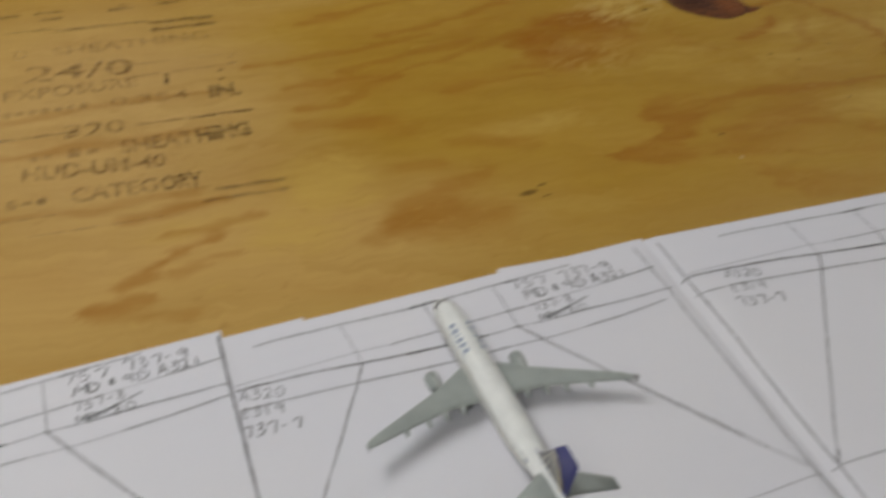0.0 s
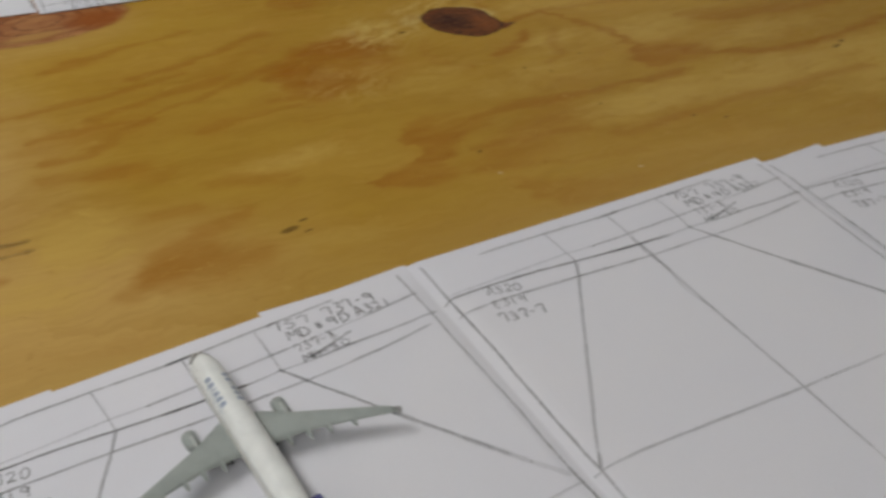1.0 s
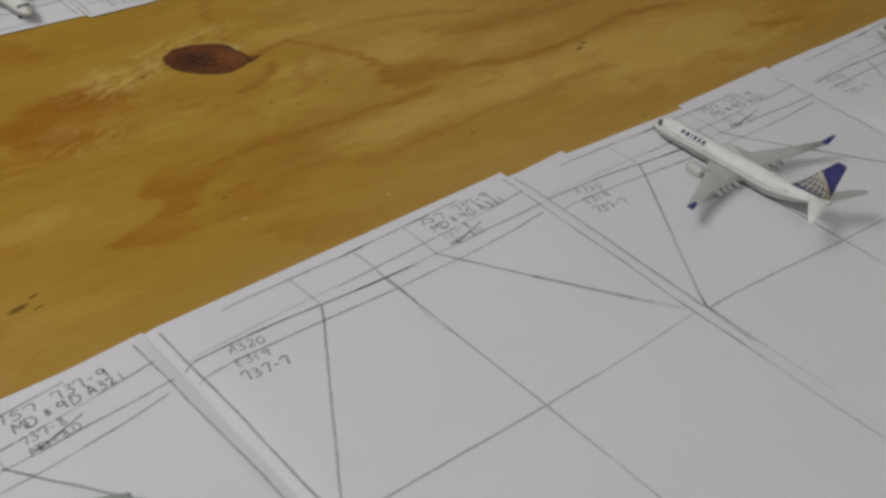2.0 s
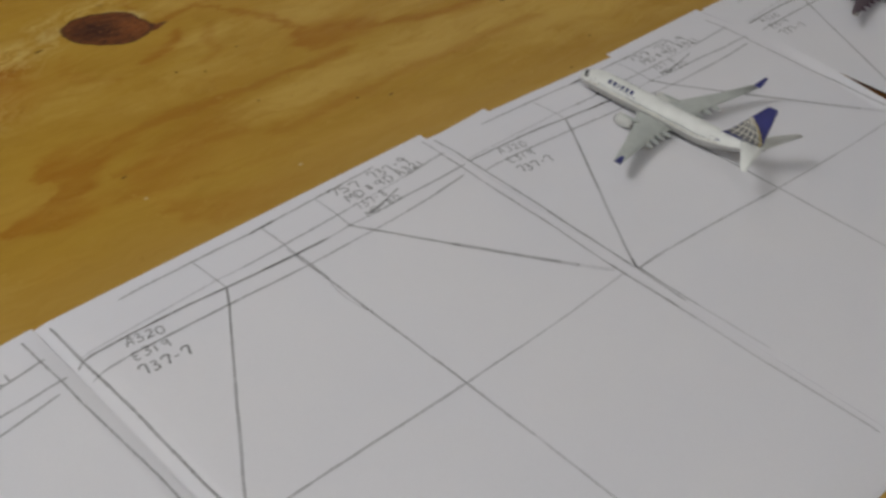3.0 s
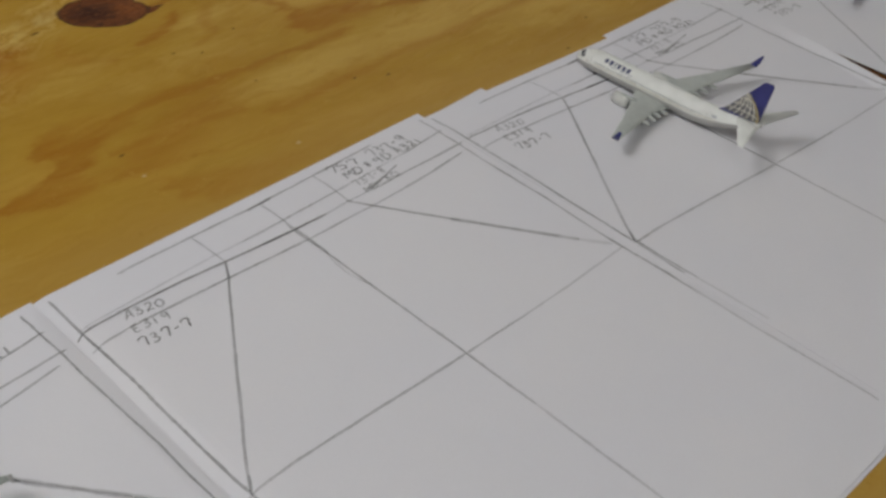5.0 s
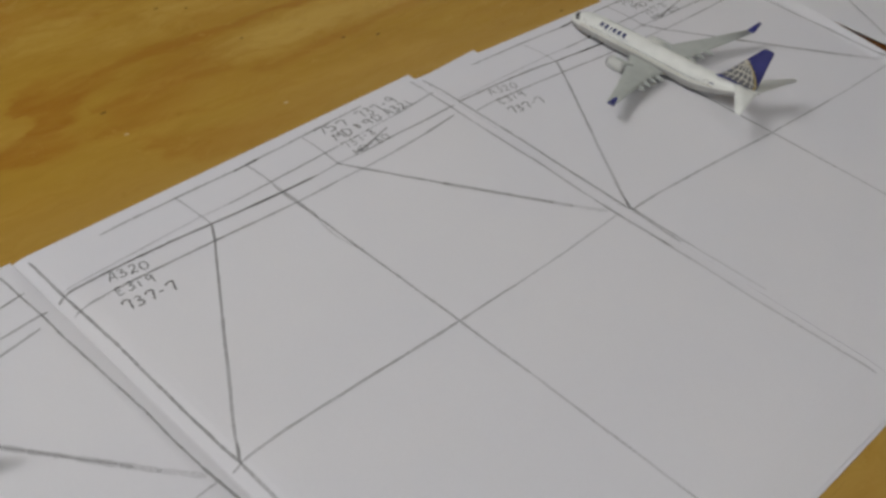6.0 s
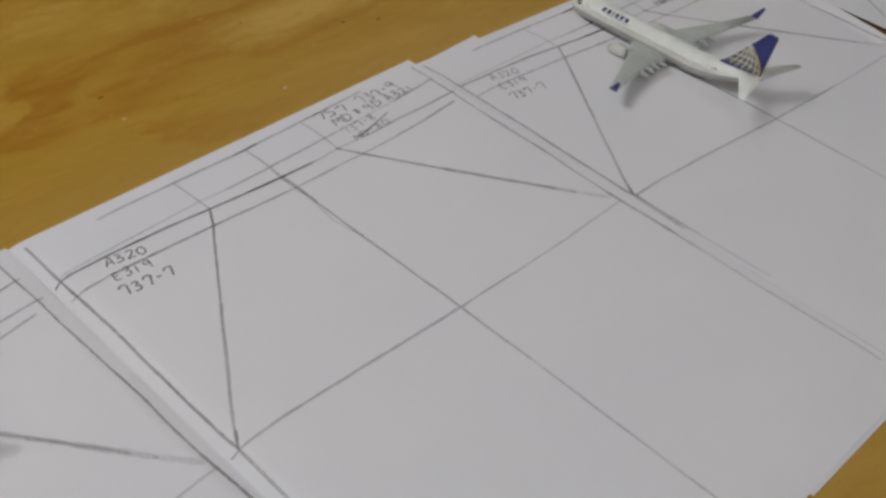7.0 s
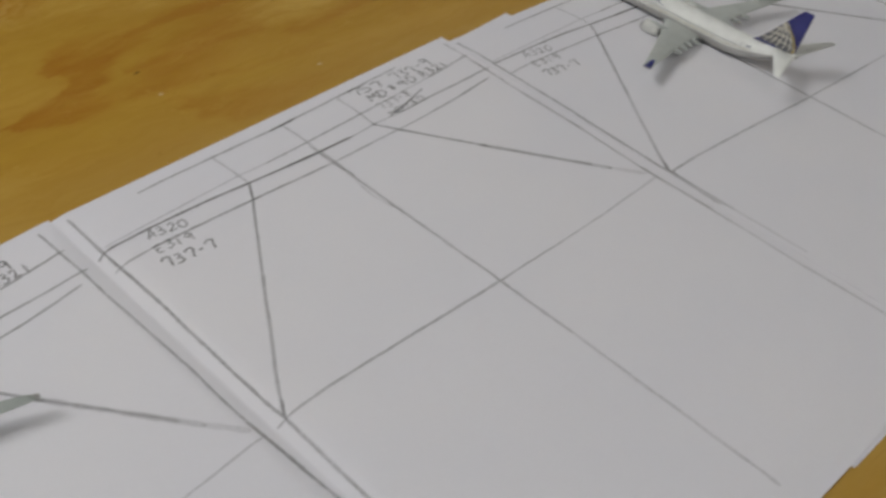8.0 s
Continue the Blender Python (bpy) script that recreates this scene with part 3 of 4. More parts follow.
# words, start, run in height, length, height of a capital, weight, ink
STAMP_WORDS = [
    ("D", -0.2853, 0.2829, 0.0001, 0.0085, 0.0112, 0.010, STAMP_FAINT), ("SHEATHING", -0.2635, 0.2817, 0.0018, 0.0910, 0.0112, 0.012, STAMP_FAINT),
    ("24/0", -0.2796, 0.2535, -0.0031, 0.0600, 0.0185, 0.012, STAMP_MID), ("EXPOSURE", -0.2905, 0.2338, 0.0007, 0.0725, 0.0118, 0.012, STAMP_MID), ("1", -0.2066, 0.2331, -0.0004, 0.0050, 0.0125, 0.030, STAMP_INK),
    ("0.354", -0.2346, 0.2152, -0.0008, 0.0421, 0.0100, 0.008, STAMP_FAINT), ("IN.", -0.1819, 0.2126, -0.0007, 0.0180, 0.0130, 0.045, STAMP_INK), ("320", -0.2601, 0.1888, -0.0009, 0.0316, 0.0130, 0.014, STAMP_MID),
    ("SHEAT", -0.2319, 0.1670, 0.0012, 0.0375, 0.0122, 0.025, STAMP_MID), ("HING", -0.1935, 0.1682, 0.0009, 0.0284, 0.0130, 0.055, STAMP_INK), ("HUD-UM-40", -0.2804, 0.1530, -0.0032, 0.0693, 0.0122, 0.028, STAMP_MID),
    ("CATEG", -0.2577, 0.1296, -0.0006, 0.0410, 0.0115, 0.022, STAMP_MID), ("ORY", -0.2155, 0.1290, -0.0004, 0.0204, 0.0115, 0.050, STAMP_INK),
]
# worn lines of print that cannot be made out: x, y, length, height
STAMP_BARS = [(-0.290, 0.2155, 0.046, 0.008), (-0.276, 0.1690, 0.012, 0.008), (-0.258, 0.1685, 0.018, 0.009), (-0.2867, 0.1292, 0.0206, 0.0095), (-0.330, 0.1490, 0.040, 0.009), (-0.330, 0.2300, 0.032, 0.008)]
STAMP_RULES = [
    (-0.330, -0.2620, 0.3180, 0.0012), (-0.2620, -0.2060, 0.3150, 0.0022), (-0.2060, -0.1660, 0.3128, 0.0050), (-0.2060, -0.1655, 0.3030, 0.0042), (-0.2228, -0.1604, 0.1930, 0.0019), (-0.1950, -0.1604, 0.1928, 0.0022),
    (-0.330, -0.2530, 0.1932, 0.0022), (-0.1910, -0.1555, 0.1232, 0.0030), (-0.1974, -0.1550, 0.1145, 0.0030), (-0.2891, -0.2640, 0.1208, 0.0014), (-0.2768, -0.2067, 0.1070, 0.0009), (-0.2209, -0.1594, 0.2604, 0.0009),
    (-0.1660, -0.1610, 0.2490, 0.0030), (-0.1650, -0.1615, 0.2570, 0.0024), (-0.2000, -0.1930, 0.1265, 0.0018),
]
STAMP_RULES += [(-0.2732, -0.2560, 0.3415, 0.0034), (-0.2700, -0.2560, 0.3320, 0.0036), (-0.2291, -0.2130, 0.3370, 0.0046), (-0.2225, -0.2160, 0.3425, 0.0022), (-0.1995, -0.1842, 0.3392, 0.0036), (-0.2960, -0.2815, 0.3405, 0.0040)]
stamp = part("grade_stamp", ribbon("grade_stamp", [(-0.225, 0.2465), (-0.166, 0.2475)], 0.0009, STAMP_INK, 3), table, "worn black ink grade stamp")
for words, x, y, rise, w, hgt, weight, ink in STAMP_WORDS:
    part("stamp_word", text_mesh("stamp_word", words, (x, y), (w, rise), hgt, ink, width=w, thin=weight), stamp)
for x, y, w, hgt in STAMP_BARS:
    count = max(2, round(w / (hgt * 0.85)))
    for i in range(count):
        a = x + w * i / count
        part("stamp_bar", ribbon("stamp_bar", [(a, y + hgt / 2), (a + w / count * 0.72, y + hgt / 2)], hgt * (0.9, 0.45, 0.7)[i % 3], STAMP_FAINT, int(a * -9999), 0.0003, 0.0012), stamp)
for x0, x1, y, w in STAMP_RULES:
    part("stamp_rule", ribbon("stamp_rule", [(x0, y), (x1, y + 0.0005)], w, STAMP_INK if y > 0.3 else STAMP_MID, int(y * 9999), 0.0002), stamp)


# ------------------------------------------------------------------ paper
def quad_point(q, u, v):
    """u along the back edge, v from the back edge to the front one"""
    (ax, ay), (bx, by), (cx, cy), (dx, dy) = q
    return (ax * (1 - u) * (1 - v) + bx * u * (1 - v) + cx * u * v + dx * (1 - u) * v, ay * (1 - u) * (1 - v) + by * u * (1 - v) + cy * u * v + dy * (1 - u) * v)


def quad_uv(q, x, y):
    u = v = 0.5
    for _ in range(12):
        px, py = quad_point(q, u, v)
        e = 1e-4
        ux, uy = quad_point(q, u + e, v)
        vx, vy = quad_point(q, u, v + e)
        a, b2, c, d = (ux - px) / e, (vx - px) / e, (uy - py) / e, (vy - py) / e
        det = a * d - b2 * c
        u += ((x - px) * d - (y - py) * b2) / det
        v += ((y - py) * a - (x - px) * c) / det
    return u, v


def smooth(a):
    a = min(1.0, max(0.0, a))
    return a * a * (3 - 2 * a)


class Sheet:
    """a sheet of letter paper: corners at back left, back right, front right, front left, in millimetres"""

    def __init__(self, corners, base, dips=(0.0, 0.0, 0.0, 0.0), seed=0):
        self.q = [(x / 1000, y / 1000) for x, y in corners]
        self.base, self.dips, self.seed = base, dips, seed

    def height(self, u, v):
        w, h = 0.216, 0.279
        left, right, back, front = self.dips
        side = left * max(0.0, 1 - u * w / 0.0085) + right * max(0.0, 1 - (1 - u) * w / 0.0070)
        end = back * (1 - smooth(v * h / 0.022)) + front * (1 - smooth((1 - v) * h / 0.02))
        z = self.base - (max(side, 0.0) ** 4 + end ** 4) ** 0.25 - min(side, 0.0) * smooth((v - 0.12) / 0.25)
        z += 0.00018 * noise.noise((u * 2.5 + self.seed * 7.3, v * 3.0, 0.5))
        return z

    def lift(self, x, y):
        return self.height(*quad_uv(self.q, x, y))

    def mesh(self, name):
        us = sorted({i / 40 for i in range(41)} | {k / 216 for k in (0.4, 1.5, 2.6, 3.8, 5, 6.2, 7.5)} | {1 - k / 216 for k in (0.4, 1.5, 2.6, 3.8, 5, 6.2, 7.5)})
        vs = sorted({i / 48 for i in range(49)} | {k / 279 for k in (1, 3, 7, 10)} | {1 - k / 279 for k in (2, 6, 10, 15)})
        verts, nu, nv = [], len(us), len(vs)
        for layer in (0.0, -0.00022):
            for v in vs:
                for u in us:
                    x, y = quad_point(self.q, u, v)
                    verts.append((x, y, self.height(u, v) + layer))
        off = nu * nv
        faces = []
        for j in range(nv - 1):
            for i in range(nu - 1):
                a = j * nu + i
                faces.append((a, a + nu, a + nu + 1, a + 1))
                faces.append((off + a, off + a + 1, off + a + nu + 1, off + a + nu))
        ring = [i for i in range(nu)] + [j * nu + nu - 1 for j in range(1, nv)] + [(nv - 1) * nu + i for i in range(nu - 2, -1, -1)] + [j * nu for j in range(nv - 2, 0, -1)]
        for a, c in zip(ring, ring[1:] + ring[:1]):
            faces.append((a, c, off + c, off + a))
        return mesh_from(name, verts, faces, [PAPER], smooth=False)


# stands drawn on the middle sheet, in millimetres: name, points, width, material
LINES = [
    ("border_line", [(-1.4, 26.2), (-0.8, -1.0), (-0.1, -16), (0.8, -40)], 0.85, PENCIL),
    ("border_line", [(0.8, -40), (1.4, -74), (2.1, -105), (2.7, -112)], 0.85, PENCIL),
    ("border_line", [(2.7, -112), (2.8, -135), (3.4, -180), (3.0, -212)], 0.95, PENCIL_SOFT),
    ("border_line", [(208.4, 28.6), (207.4, 12.5), (207.2, -2.8), (206.0, -20)], 0.7, PENCIL),
    ("border_line", [(206.0, -20), (204.7, -69), (202.9, -90), (202.3, -103)], 0.7, PENCIL),
    ("border_line", [(202.3, -103), (202.2, -124), (201.9, -142)], 0.95, PENCIL),
    ("border_line", [(201.9, -142), (201.7, -160), (201.0, -181), (201.0, -236)], 0.9, PENCIL_FAINT),
]
LINES += [
    ("stand_line", [(28, 22.2), (37.4, 22.9), (64.8, 23.3), (96.8, 23.1), (102.5, 23.5), (124.5, 24.5), (135.2, 25.2), (156, 26.3), (174.5, 27.3)], 0.85, PENCIL),
    ("stop_mark", [(95.5, 23.0), (109.5, 24.0)], 1.05, PENCIL_DARK),
    ("stand_line", [(-1.0, 0.6), (18.6, 1.9), (42.4, 3.2), (65.2, 4.4), (82, 4.2)], 0.65, PENCIL_FAINT),
    ("stand_line", [(80, 4.1), (102, 4.9), (129.8, 6.3), (143.6, 7.0)], 0.75, PENCIL),
    ("stand_line", [(143.6, 7.0), (168, 8.6), (180, 9.5)], 0.6, PENCIL_FAINT),
    ("stand_line", [(180, 9.5), (189, 10.3), (207, 12.3), (209.6, 12.6)], 0.75, PENCIL),
    ("stand_line", [(-4.2, -3.3), (-1.0, -1.3), (22.2, -0.6), (48, -0.9), (66.2, -2.4), (82.3, -3.3), (102.5, -4.2), (121, -4.4)], 0.8, PENCIL_DARK),
    ("stand_line", [(121, -4.4), (135, -3.6), (151, -4.1)], 0.6, PENCIL_SOFT),
    ("stand_line", [(151, -4.1), (169.5, -3.4), (187, -3.6), (207.2, -2.8), (210.0, -2.4)], 0.8, PENCIL),
    ("heavy_line", [(84, -3.4), (103.5, -4.2), (119, -4.4)], 0.95, PENCIL_DARK),
    ("stand_line", [(-6.0, -14.2), (-0.3, -12.6), (13.5, -11.5)], 0.75, PENCIL_SOFT),
    ("stand_line", [(13.5, -11.5), (40, -11.8), (61, -12.3), (81, -13.2), (103, -13.9), (126.5, -13.7)], 0.8, PENCIL),
    ("stand_line", [(126.5, -13.7), (142.4, -14.0), (160, -13.3)], 0.65, PENCIL_SOFT), ("stand_line", [(160, -13.3), (179, -12.0), (202.9, -9.2)], 0.85, PENCIL),
]
LINES += [
    ("centre_line", [(102.6, 23.4), (102.5, -3.8)], 0.7, PENCIL_SOFT), ("centre_line", [(102.5, -3.8), (102.9, -13.8), (102.6, -28)], 1.1, PENCIL),
    ("centre_line", [(102.6, -28), (102.7, -50), (103.5, -113)], 0.8, PENCIL), ("centre_line", [(103.5, -113), (103.8, -150)], 0.85, PENCIL_SOFT), ("centre_line", [(103.8, -150), (103.6, -180), (103.5, -238)], 0.85, PENCIL_FAINT),
    ("centre_line", [(103.0, -25), (100.9, -34), (100.4, -43), (101.3, -50), (103.0, -57)], 0.55, PENCIL_FAINT), ("centre_line", [(101.9, 2), (101.6, -10), (102.3, -22)], 0.6, PENCIL_SOFT),
    ("cross_line", [(2.7, -112), (21, -111), (43, -111.5), (103.5, -113.3)], 0.9, PENCIL_SOFT), ("cross_line", [(103.5, -113.3), (150, -113.6)], 0.75, PENCIL_SOFT), ("cross_line", [(150, -113.6), (164, -113.5), (202.3, -112)], 0.8, PENCIL_FAINT),
    ("cross_line", [(-3.4, -113.2), (2.7, -112)], 0.85, PENCIL_SOFT),
    ("corner_line", [(65.0, 23.5), (66.3, -2.4)], 0.5, PENCIL_SOFT),
    ("sweep_line", [(66.3, -2.4), (61.1, -12.2), (55.2, -22), (38, -50.5)], 0.8, PENCIL), ("sweep_line", [(38, -50.5), (16.1, -87.2), (8.5, -100), (2.8, -110.5)], 0.95, PENCIL_SOFT),
    ("sweep_line", [(6.0, -105), (2.6, -111.8)], 1.0, PENCIL_SOFT),
    ("corner_line", [(135.2, 25.2), (134.7, 6.3), (134.4, -3.0)], 0.6, PENCIL_SOFT),
    ("sweep_line", [(133.6, -2.6), (135.2, -5.4)], 1.5, PENCIL_DARK), ("sweep_line", [(135.2, -5.4), (141.3, -15.6), (151, -31.2), (162, -48.9)], 1.0, PENCIL), ("sweep_line", [(160, -45.6), (175, -69), (186.5, -87.0), (192, -95.6)], 1.9, PENCIL_FAINT), ("sweep_line", [(160, -45.6), (176, -70.6), (187, -87.8)], 0.8, PENCIL_FAINT), ("sweep_line", [(191, -94), (200.6, -107.8)], 1.9, PENCIL_GHOST),
    ("strike_line", [(146, -2.6), (158, 0.2), (171, 4.2)], 0.8, PENCIL), ("strike_line", [(148, -3.2), (156, -0.6), (161, 0.8)], 0.8, PENCIL),
]
# notes: words, start, run, height, width, material
WORDS = [
    ("757", (141.0, 19.6), (44, -5.0), 6.4, 18.5, PENCIL_DARK), ("737-9", (166.0, 17.6), (44, -0.5), 6.8, 25.0, PENCIL_DARK),
    ("MD", (145.0, 10.6), (47, -1.0), 5.8, 11.0, PENCIL_DARK), ("8", (159.0, 12.2), (47, -1.0), 3.8, 3.4, PENCIL_DARK), ("9D", (164.0, 10.8), (47, -0.5), 5.4, 11.0, PENCIL_DARK), ("A321", (178.0, 10.6), (47, 1.0), 5.4, 18.0, PENCIL_DARK),
    ("737-8", (144.0, 2.4), (18, 0.6), 5.0, 20.5, PENCIL), ("MD-80", (144.6, -4.4), (26, 1.0), 4.4, 22.5, PENCIL),
    ("A320", (15.6, -6.6), (15.3, -2.4), 5.2, 17.5, PENCIL), ("E319", (14.2, -15.6), (14.4, -1.8), 4.8, 16.5, PENCIL), ("737-7", (12.2, -25.4), (20, -2.0), 5.8, 22.5, PENCIL_DARK),
]
# a schoolroom pencil hand: strokes of each character in a box one high
HAND = {
    "7": [[(0.00, 0.74), (0.10, 0.94), (0.36, 1.0), (0.58, 0.90), (0.50, 0.50), (0.42, 0.0)]], "3": [[(0.06, 0.94), (0.34, 1.0), (0.44, 0.78), (0.20, 0.56), (0.50, 0.42), (0.46, 0.10), (0.20, 0.0), (0.02, 0.10)]],
    "5": [[(0.52, 1.0), (0.14, 0.96), (0.10, 0.58), (0.38, 0.60), (0.52, 0.34), (0.38, 0.04), (0.04, 0.04)]], "9": [[(0.52, 0.86), (0.28, 1.0), (0.06, 0.78), (0.20, 0.52), (0.46, 0.62), (0.52, 0.90), (0.52, 0.40), (0.50, 0.0)]],
    "8": [[(0.44, 0.86), (0.24, 1.0), (0.08, 0.80), (0.28, 0.54), (0.46, 0.24), (0.26, 0.0), (0.06, 0.22), (0.26, 0.52), (0.46, 0.82)]], "0": [[(0.30, 1.0), (0.06, 0.72), (0.06, 0.26), (0.28, 0.0), (0.54, 0.22), (0.56, 0.70), (0.32, 1.0)]],
    "1": [[(0.22, 1.0), (0.22, 0.0)]], "2": [[(0.04, 0.76), (0.20, 1.0), (0.46, 0.88), (0.36, 0.48), (0.04, 0.04), (0.30, 0.10), (0.58, 0.06)]],
    "A": [[(0.0, 0.0), (0.24, 0.98), (0.34, 0.96), (0.56, 0.0)], [(0.10, 0.40), (0.48, 0.42)]], "M": [[(0.0, 0.0), (0.10, 1.0), (0.36, 0.42), (0.62, 1.0), (0.70, 0.0)]],
    "D": [[(0.06, 1.0), (0.06, 0.0)], [(0.0, 0.98), (0.40, 0.90), (0.60, 0.54), (0.44, 0.12), (0.02, 0.0)]], "E": [[(0.48, 1.0), (0.06, 0.96), (0.06, 0.02), (0.50, 0.0)], [(0.06, 0.52), (0.38, 0.54)]], "-": [[(0.08, 0.46), (0.44, 0.50)]],
}


def rounded(points, n=4):
    """a smooth course through the points"""
    pts = [points[0], *points, points[-1]]
    out = []
    for a, b, c, d in zip(pts, pts[1:], pts[2:], pts[3:]):
        for i in range(n):
            t = i / n
            out.append(tuple(0.5 * (2 * q + (r - p) * t + (2 * p - 5 * q + 4 * r - s) * t * t + (3 * q - p - 3 * r + s) * t ** 3) for p, q, r, s in zip(a, b, c, d)))
    return out + [points[-1]]


def pencilled(name, words, origin, along, height, width, mat, lift, seed):
    """words in the pencil hand, stretched to a known run; every character stands a little differently"""
    rnd = random.Random(seed)
    d = math.hypot(*along)
    ux, uy = along[0] / d, along[1] / d
    pitch = width / len(words)
    strokes = []
    for i, ch in enumerate(words):
        lean, rise, tall = rnd.uniform(-0.06, 0.14), rnd.uniform(-0.05, 0.05), rnd.uniform(0.90, 1.06)
        for st in HAND[ch]:
            run = []
            for x, y in rounded(st):
                a, c = (i + 0.10 + x * 1.25) * pitch + lean * y * height, (y * tall + rise) * height
                run.append((origin[0] + ux * a - uy * c, origin[1] + uy * a + ux * c))
            strokes.append(ribbon(name, run, 0.00078, mat, seed * 17 + len(strokes), 0.00008, 0.0006, 0.0003, lift))
    return joined(name, strokes, mat)


def drawing(thing, sheet, m, keep, seed, reach=0.0):
    """the stand's lines and notes, carried onto a sheet by the two rows of m"""

    def to(x, y):
        return ((m[0][0] * x + m[0][1] * y + m[0][2]) / 1000, (m[1][0] * x + m[1][1] * y + m[1][2]) / 1000)

    def inside(x, y):
        u, v = quad_uv(sheet.q, x, y)
        return 0.002 < u < 0.998 and 0.002 < v < 0.998

    for i, (name, pts, w, mat) in enumerate(LINES):
        fine, pts = [], [(x + reach * min(1.0, max(0.0, (x - 140) / 67)), y) for x, y in pts]
        for (x0, y0), (x1, y1) in zip(pts, pts[1:]):
            n = max(1, int(math.hypot(x1 - x0, y1 - y0) / 2))
            fine += [(x0 + (x1 - x0) * k / n, y0 + (y1 - y0) * k / n) for k in range(n)]
        fine.append(pts[-1])
        run = [p for p in (to(*p) for p in fine) if inside(*p) and keep(*p)]
        if len(run) > 1:
            part(name, ribbon(name, run, w * 1.3 / 1000, mat, seed * 50 + i, lift=sheet.lift), thing)
    for k, (words, at, along, hgt, w, mat) in enumerate(WORDS):
        o = to(*at)
        e = to(at[0] + along[0], at[1] + along[1])
        f = to(at[0] + w, at[1] + along[1] * w / along[0])
        if inside(*o) and inside(*f) and keep(*o):
            part("note", pencilled("note", words, o, (e[0] - o[0], e[1] - o[1]), hgt / 1000, w / 1000, mat, sheet.lift, seed * 31 + k), thing)


def everywhere(x, y):
    return True


def paper_sheet(corners, base, dips, seed, m=None, label="", keep=everywhere, reach=0.0):
    s = Sheet(corners, base, dips, seed)
    ob = tagged(new("paper_sheet", s.mesh("paper_sheet")), label or "white letter sheet with pencilled aircraft stand lines and notes", "paper sheet", "paper sheets")
    if m:
        drawing(ob, s, m, keep, seed, reach)
    return ob


# plain sheets that lie under the joints and peep out behind
BACKS = [
    [(-305, 6.5), (-168.4, 20.3), (-160, -250), (-292, -262)],
    [(-79.2, 28.9), (58, 29.2), (62, -246), (-72, -246)],
    [(130, 24), (258.6, 32.4), (250, -251), (129.6, -250.2)],
    [(358.7, 27.8), (450.6, 28.6), (447, -44), (357, -45)],
    [(455, 26.4), (509.6, 26.2), (507, -44), (453, -45)],
]
for i, c in enumerate(BACKS):
    paper_sheet(c, 0.00034, (0, 0, 0, 0), 20 + i, label="plain white backing sheet under a joint of the drawn sheets")
V = 0.0021
SHEETS = [
    ([(-417, -1), (-202.3, 20.2), (-195.5, -258), (-402, -279)], 0.0031, (0, 0.0003, 0.0017, 0.0017), [[0.9702, -0.0890, -400.4], [0.0950, 0.9844, -28.0]]),
    ([(-216, 13.6), (-6.9, 31.0), (-0.9, -251), (-206, -266)], 0.0026, (0, 0.0013, 0.0012, 0.0017), [[0.9859, -0.0939, -216.9], [0.0671, 0.9818, -16.9]]),
    ([(-6.5, 30.2), (212.6, 34.6), (205.4, -249), (2.2, -249)], 0.0026, (V, 0.0004, 0.0011, 0.0017), [[1, 0, 0], [0, 1, 0]]),
    ([(212.2, 29.6), (460.5, 18.0), (392, -262), (204.0, -250)], 0.0027, (0, -0.0026, 0.0015, 0.0017), [[1.0102, 0.0687, 214.3], [-0.0608, 1.0111, -1.06]]),
    ([(448, 24.0), (664, 24.6), (650, -252), (430, -252)], 0.0030, (0.0003, 0, 0.0017, 0.0017), [[1.02, 0.05, 446.5], [0.02, 1.0, -8.0]]),
]


def past_the_joint(x, y):
    return x > 0.455 + (y - 0.024) * 0.065


for i, (c, base, dips, m) in enumerate(SHEETS):
    sheet_ob = paper_sheet(c, base, dips, i, m, keep=past_the_joint if i == 4 else everywhere, reach=13.0 if i == 3 else 0.0)
    if i == 0:
        top = Sheet(c, base, dips, i)
        # dark line just inside this sheet's right edge
        part("border_line", ribbon("border_line", [(-0.2036, 0.018), (-0.2017, -0.068), (-0.1995, -0.150)], 0.0011, PENCIL_DARK, 77, lift=top.lift), sheet_ob)
    if i == 3:
        top = Sheet(c, base, dips, i)
        part("border_line", ribbon("border_line", [(0.2104, -0.1125), (0.2096, -0.130), (0.2092, -0.148)], 0.0009, PENCIL, 78, lift=top.lift), sheet_ob)
        part("border_line", ribbon("border_line", [(0.2092, -0.148), (0.2091, -0.166), (0.2092, -0.183)], 0.0009, PENCIL_FAINT, 79, lift=top.lift), sheet_ob)
# the row of sheets across the table, drawn the other way round
FAR = [
    ([(116, 640), (-100.3, 646), (-100.8, 372.0), (116.4, 363.6)], 0.0014, [[-1, 0, 111], [0, -1, 395]]),
    ([(-101.4, 652), (-318, 660), (-318, 392), (-101.8, 375.6)], 0.0014, [[-1, 0, -104], [0.03, -1, 406]]),
    ([(333, 637), (117.2, 637), (117, 358.2), (333, 361)], 0.0014, [[-1, 0, 328], [0, -1, 391]]),
]
for i, (c, base, m) in enumerate(FAR):
    paper_sheet(c, base, (0, 0, 0, 0.0004), 40 + i, m)


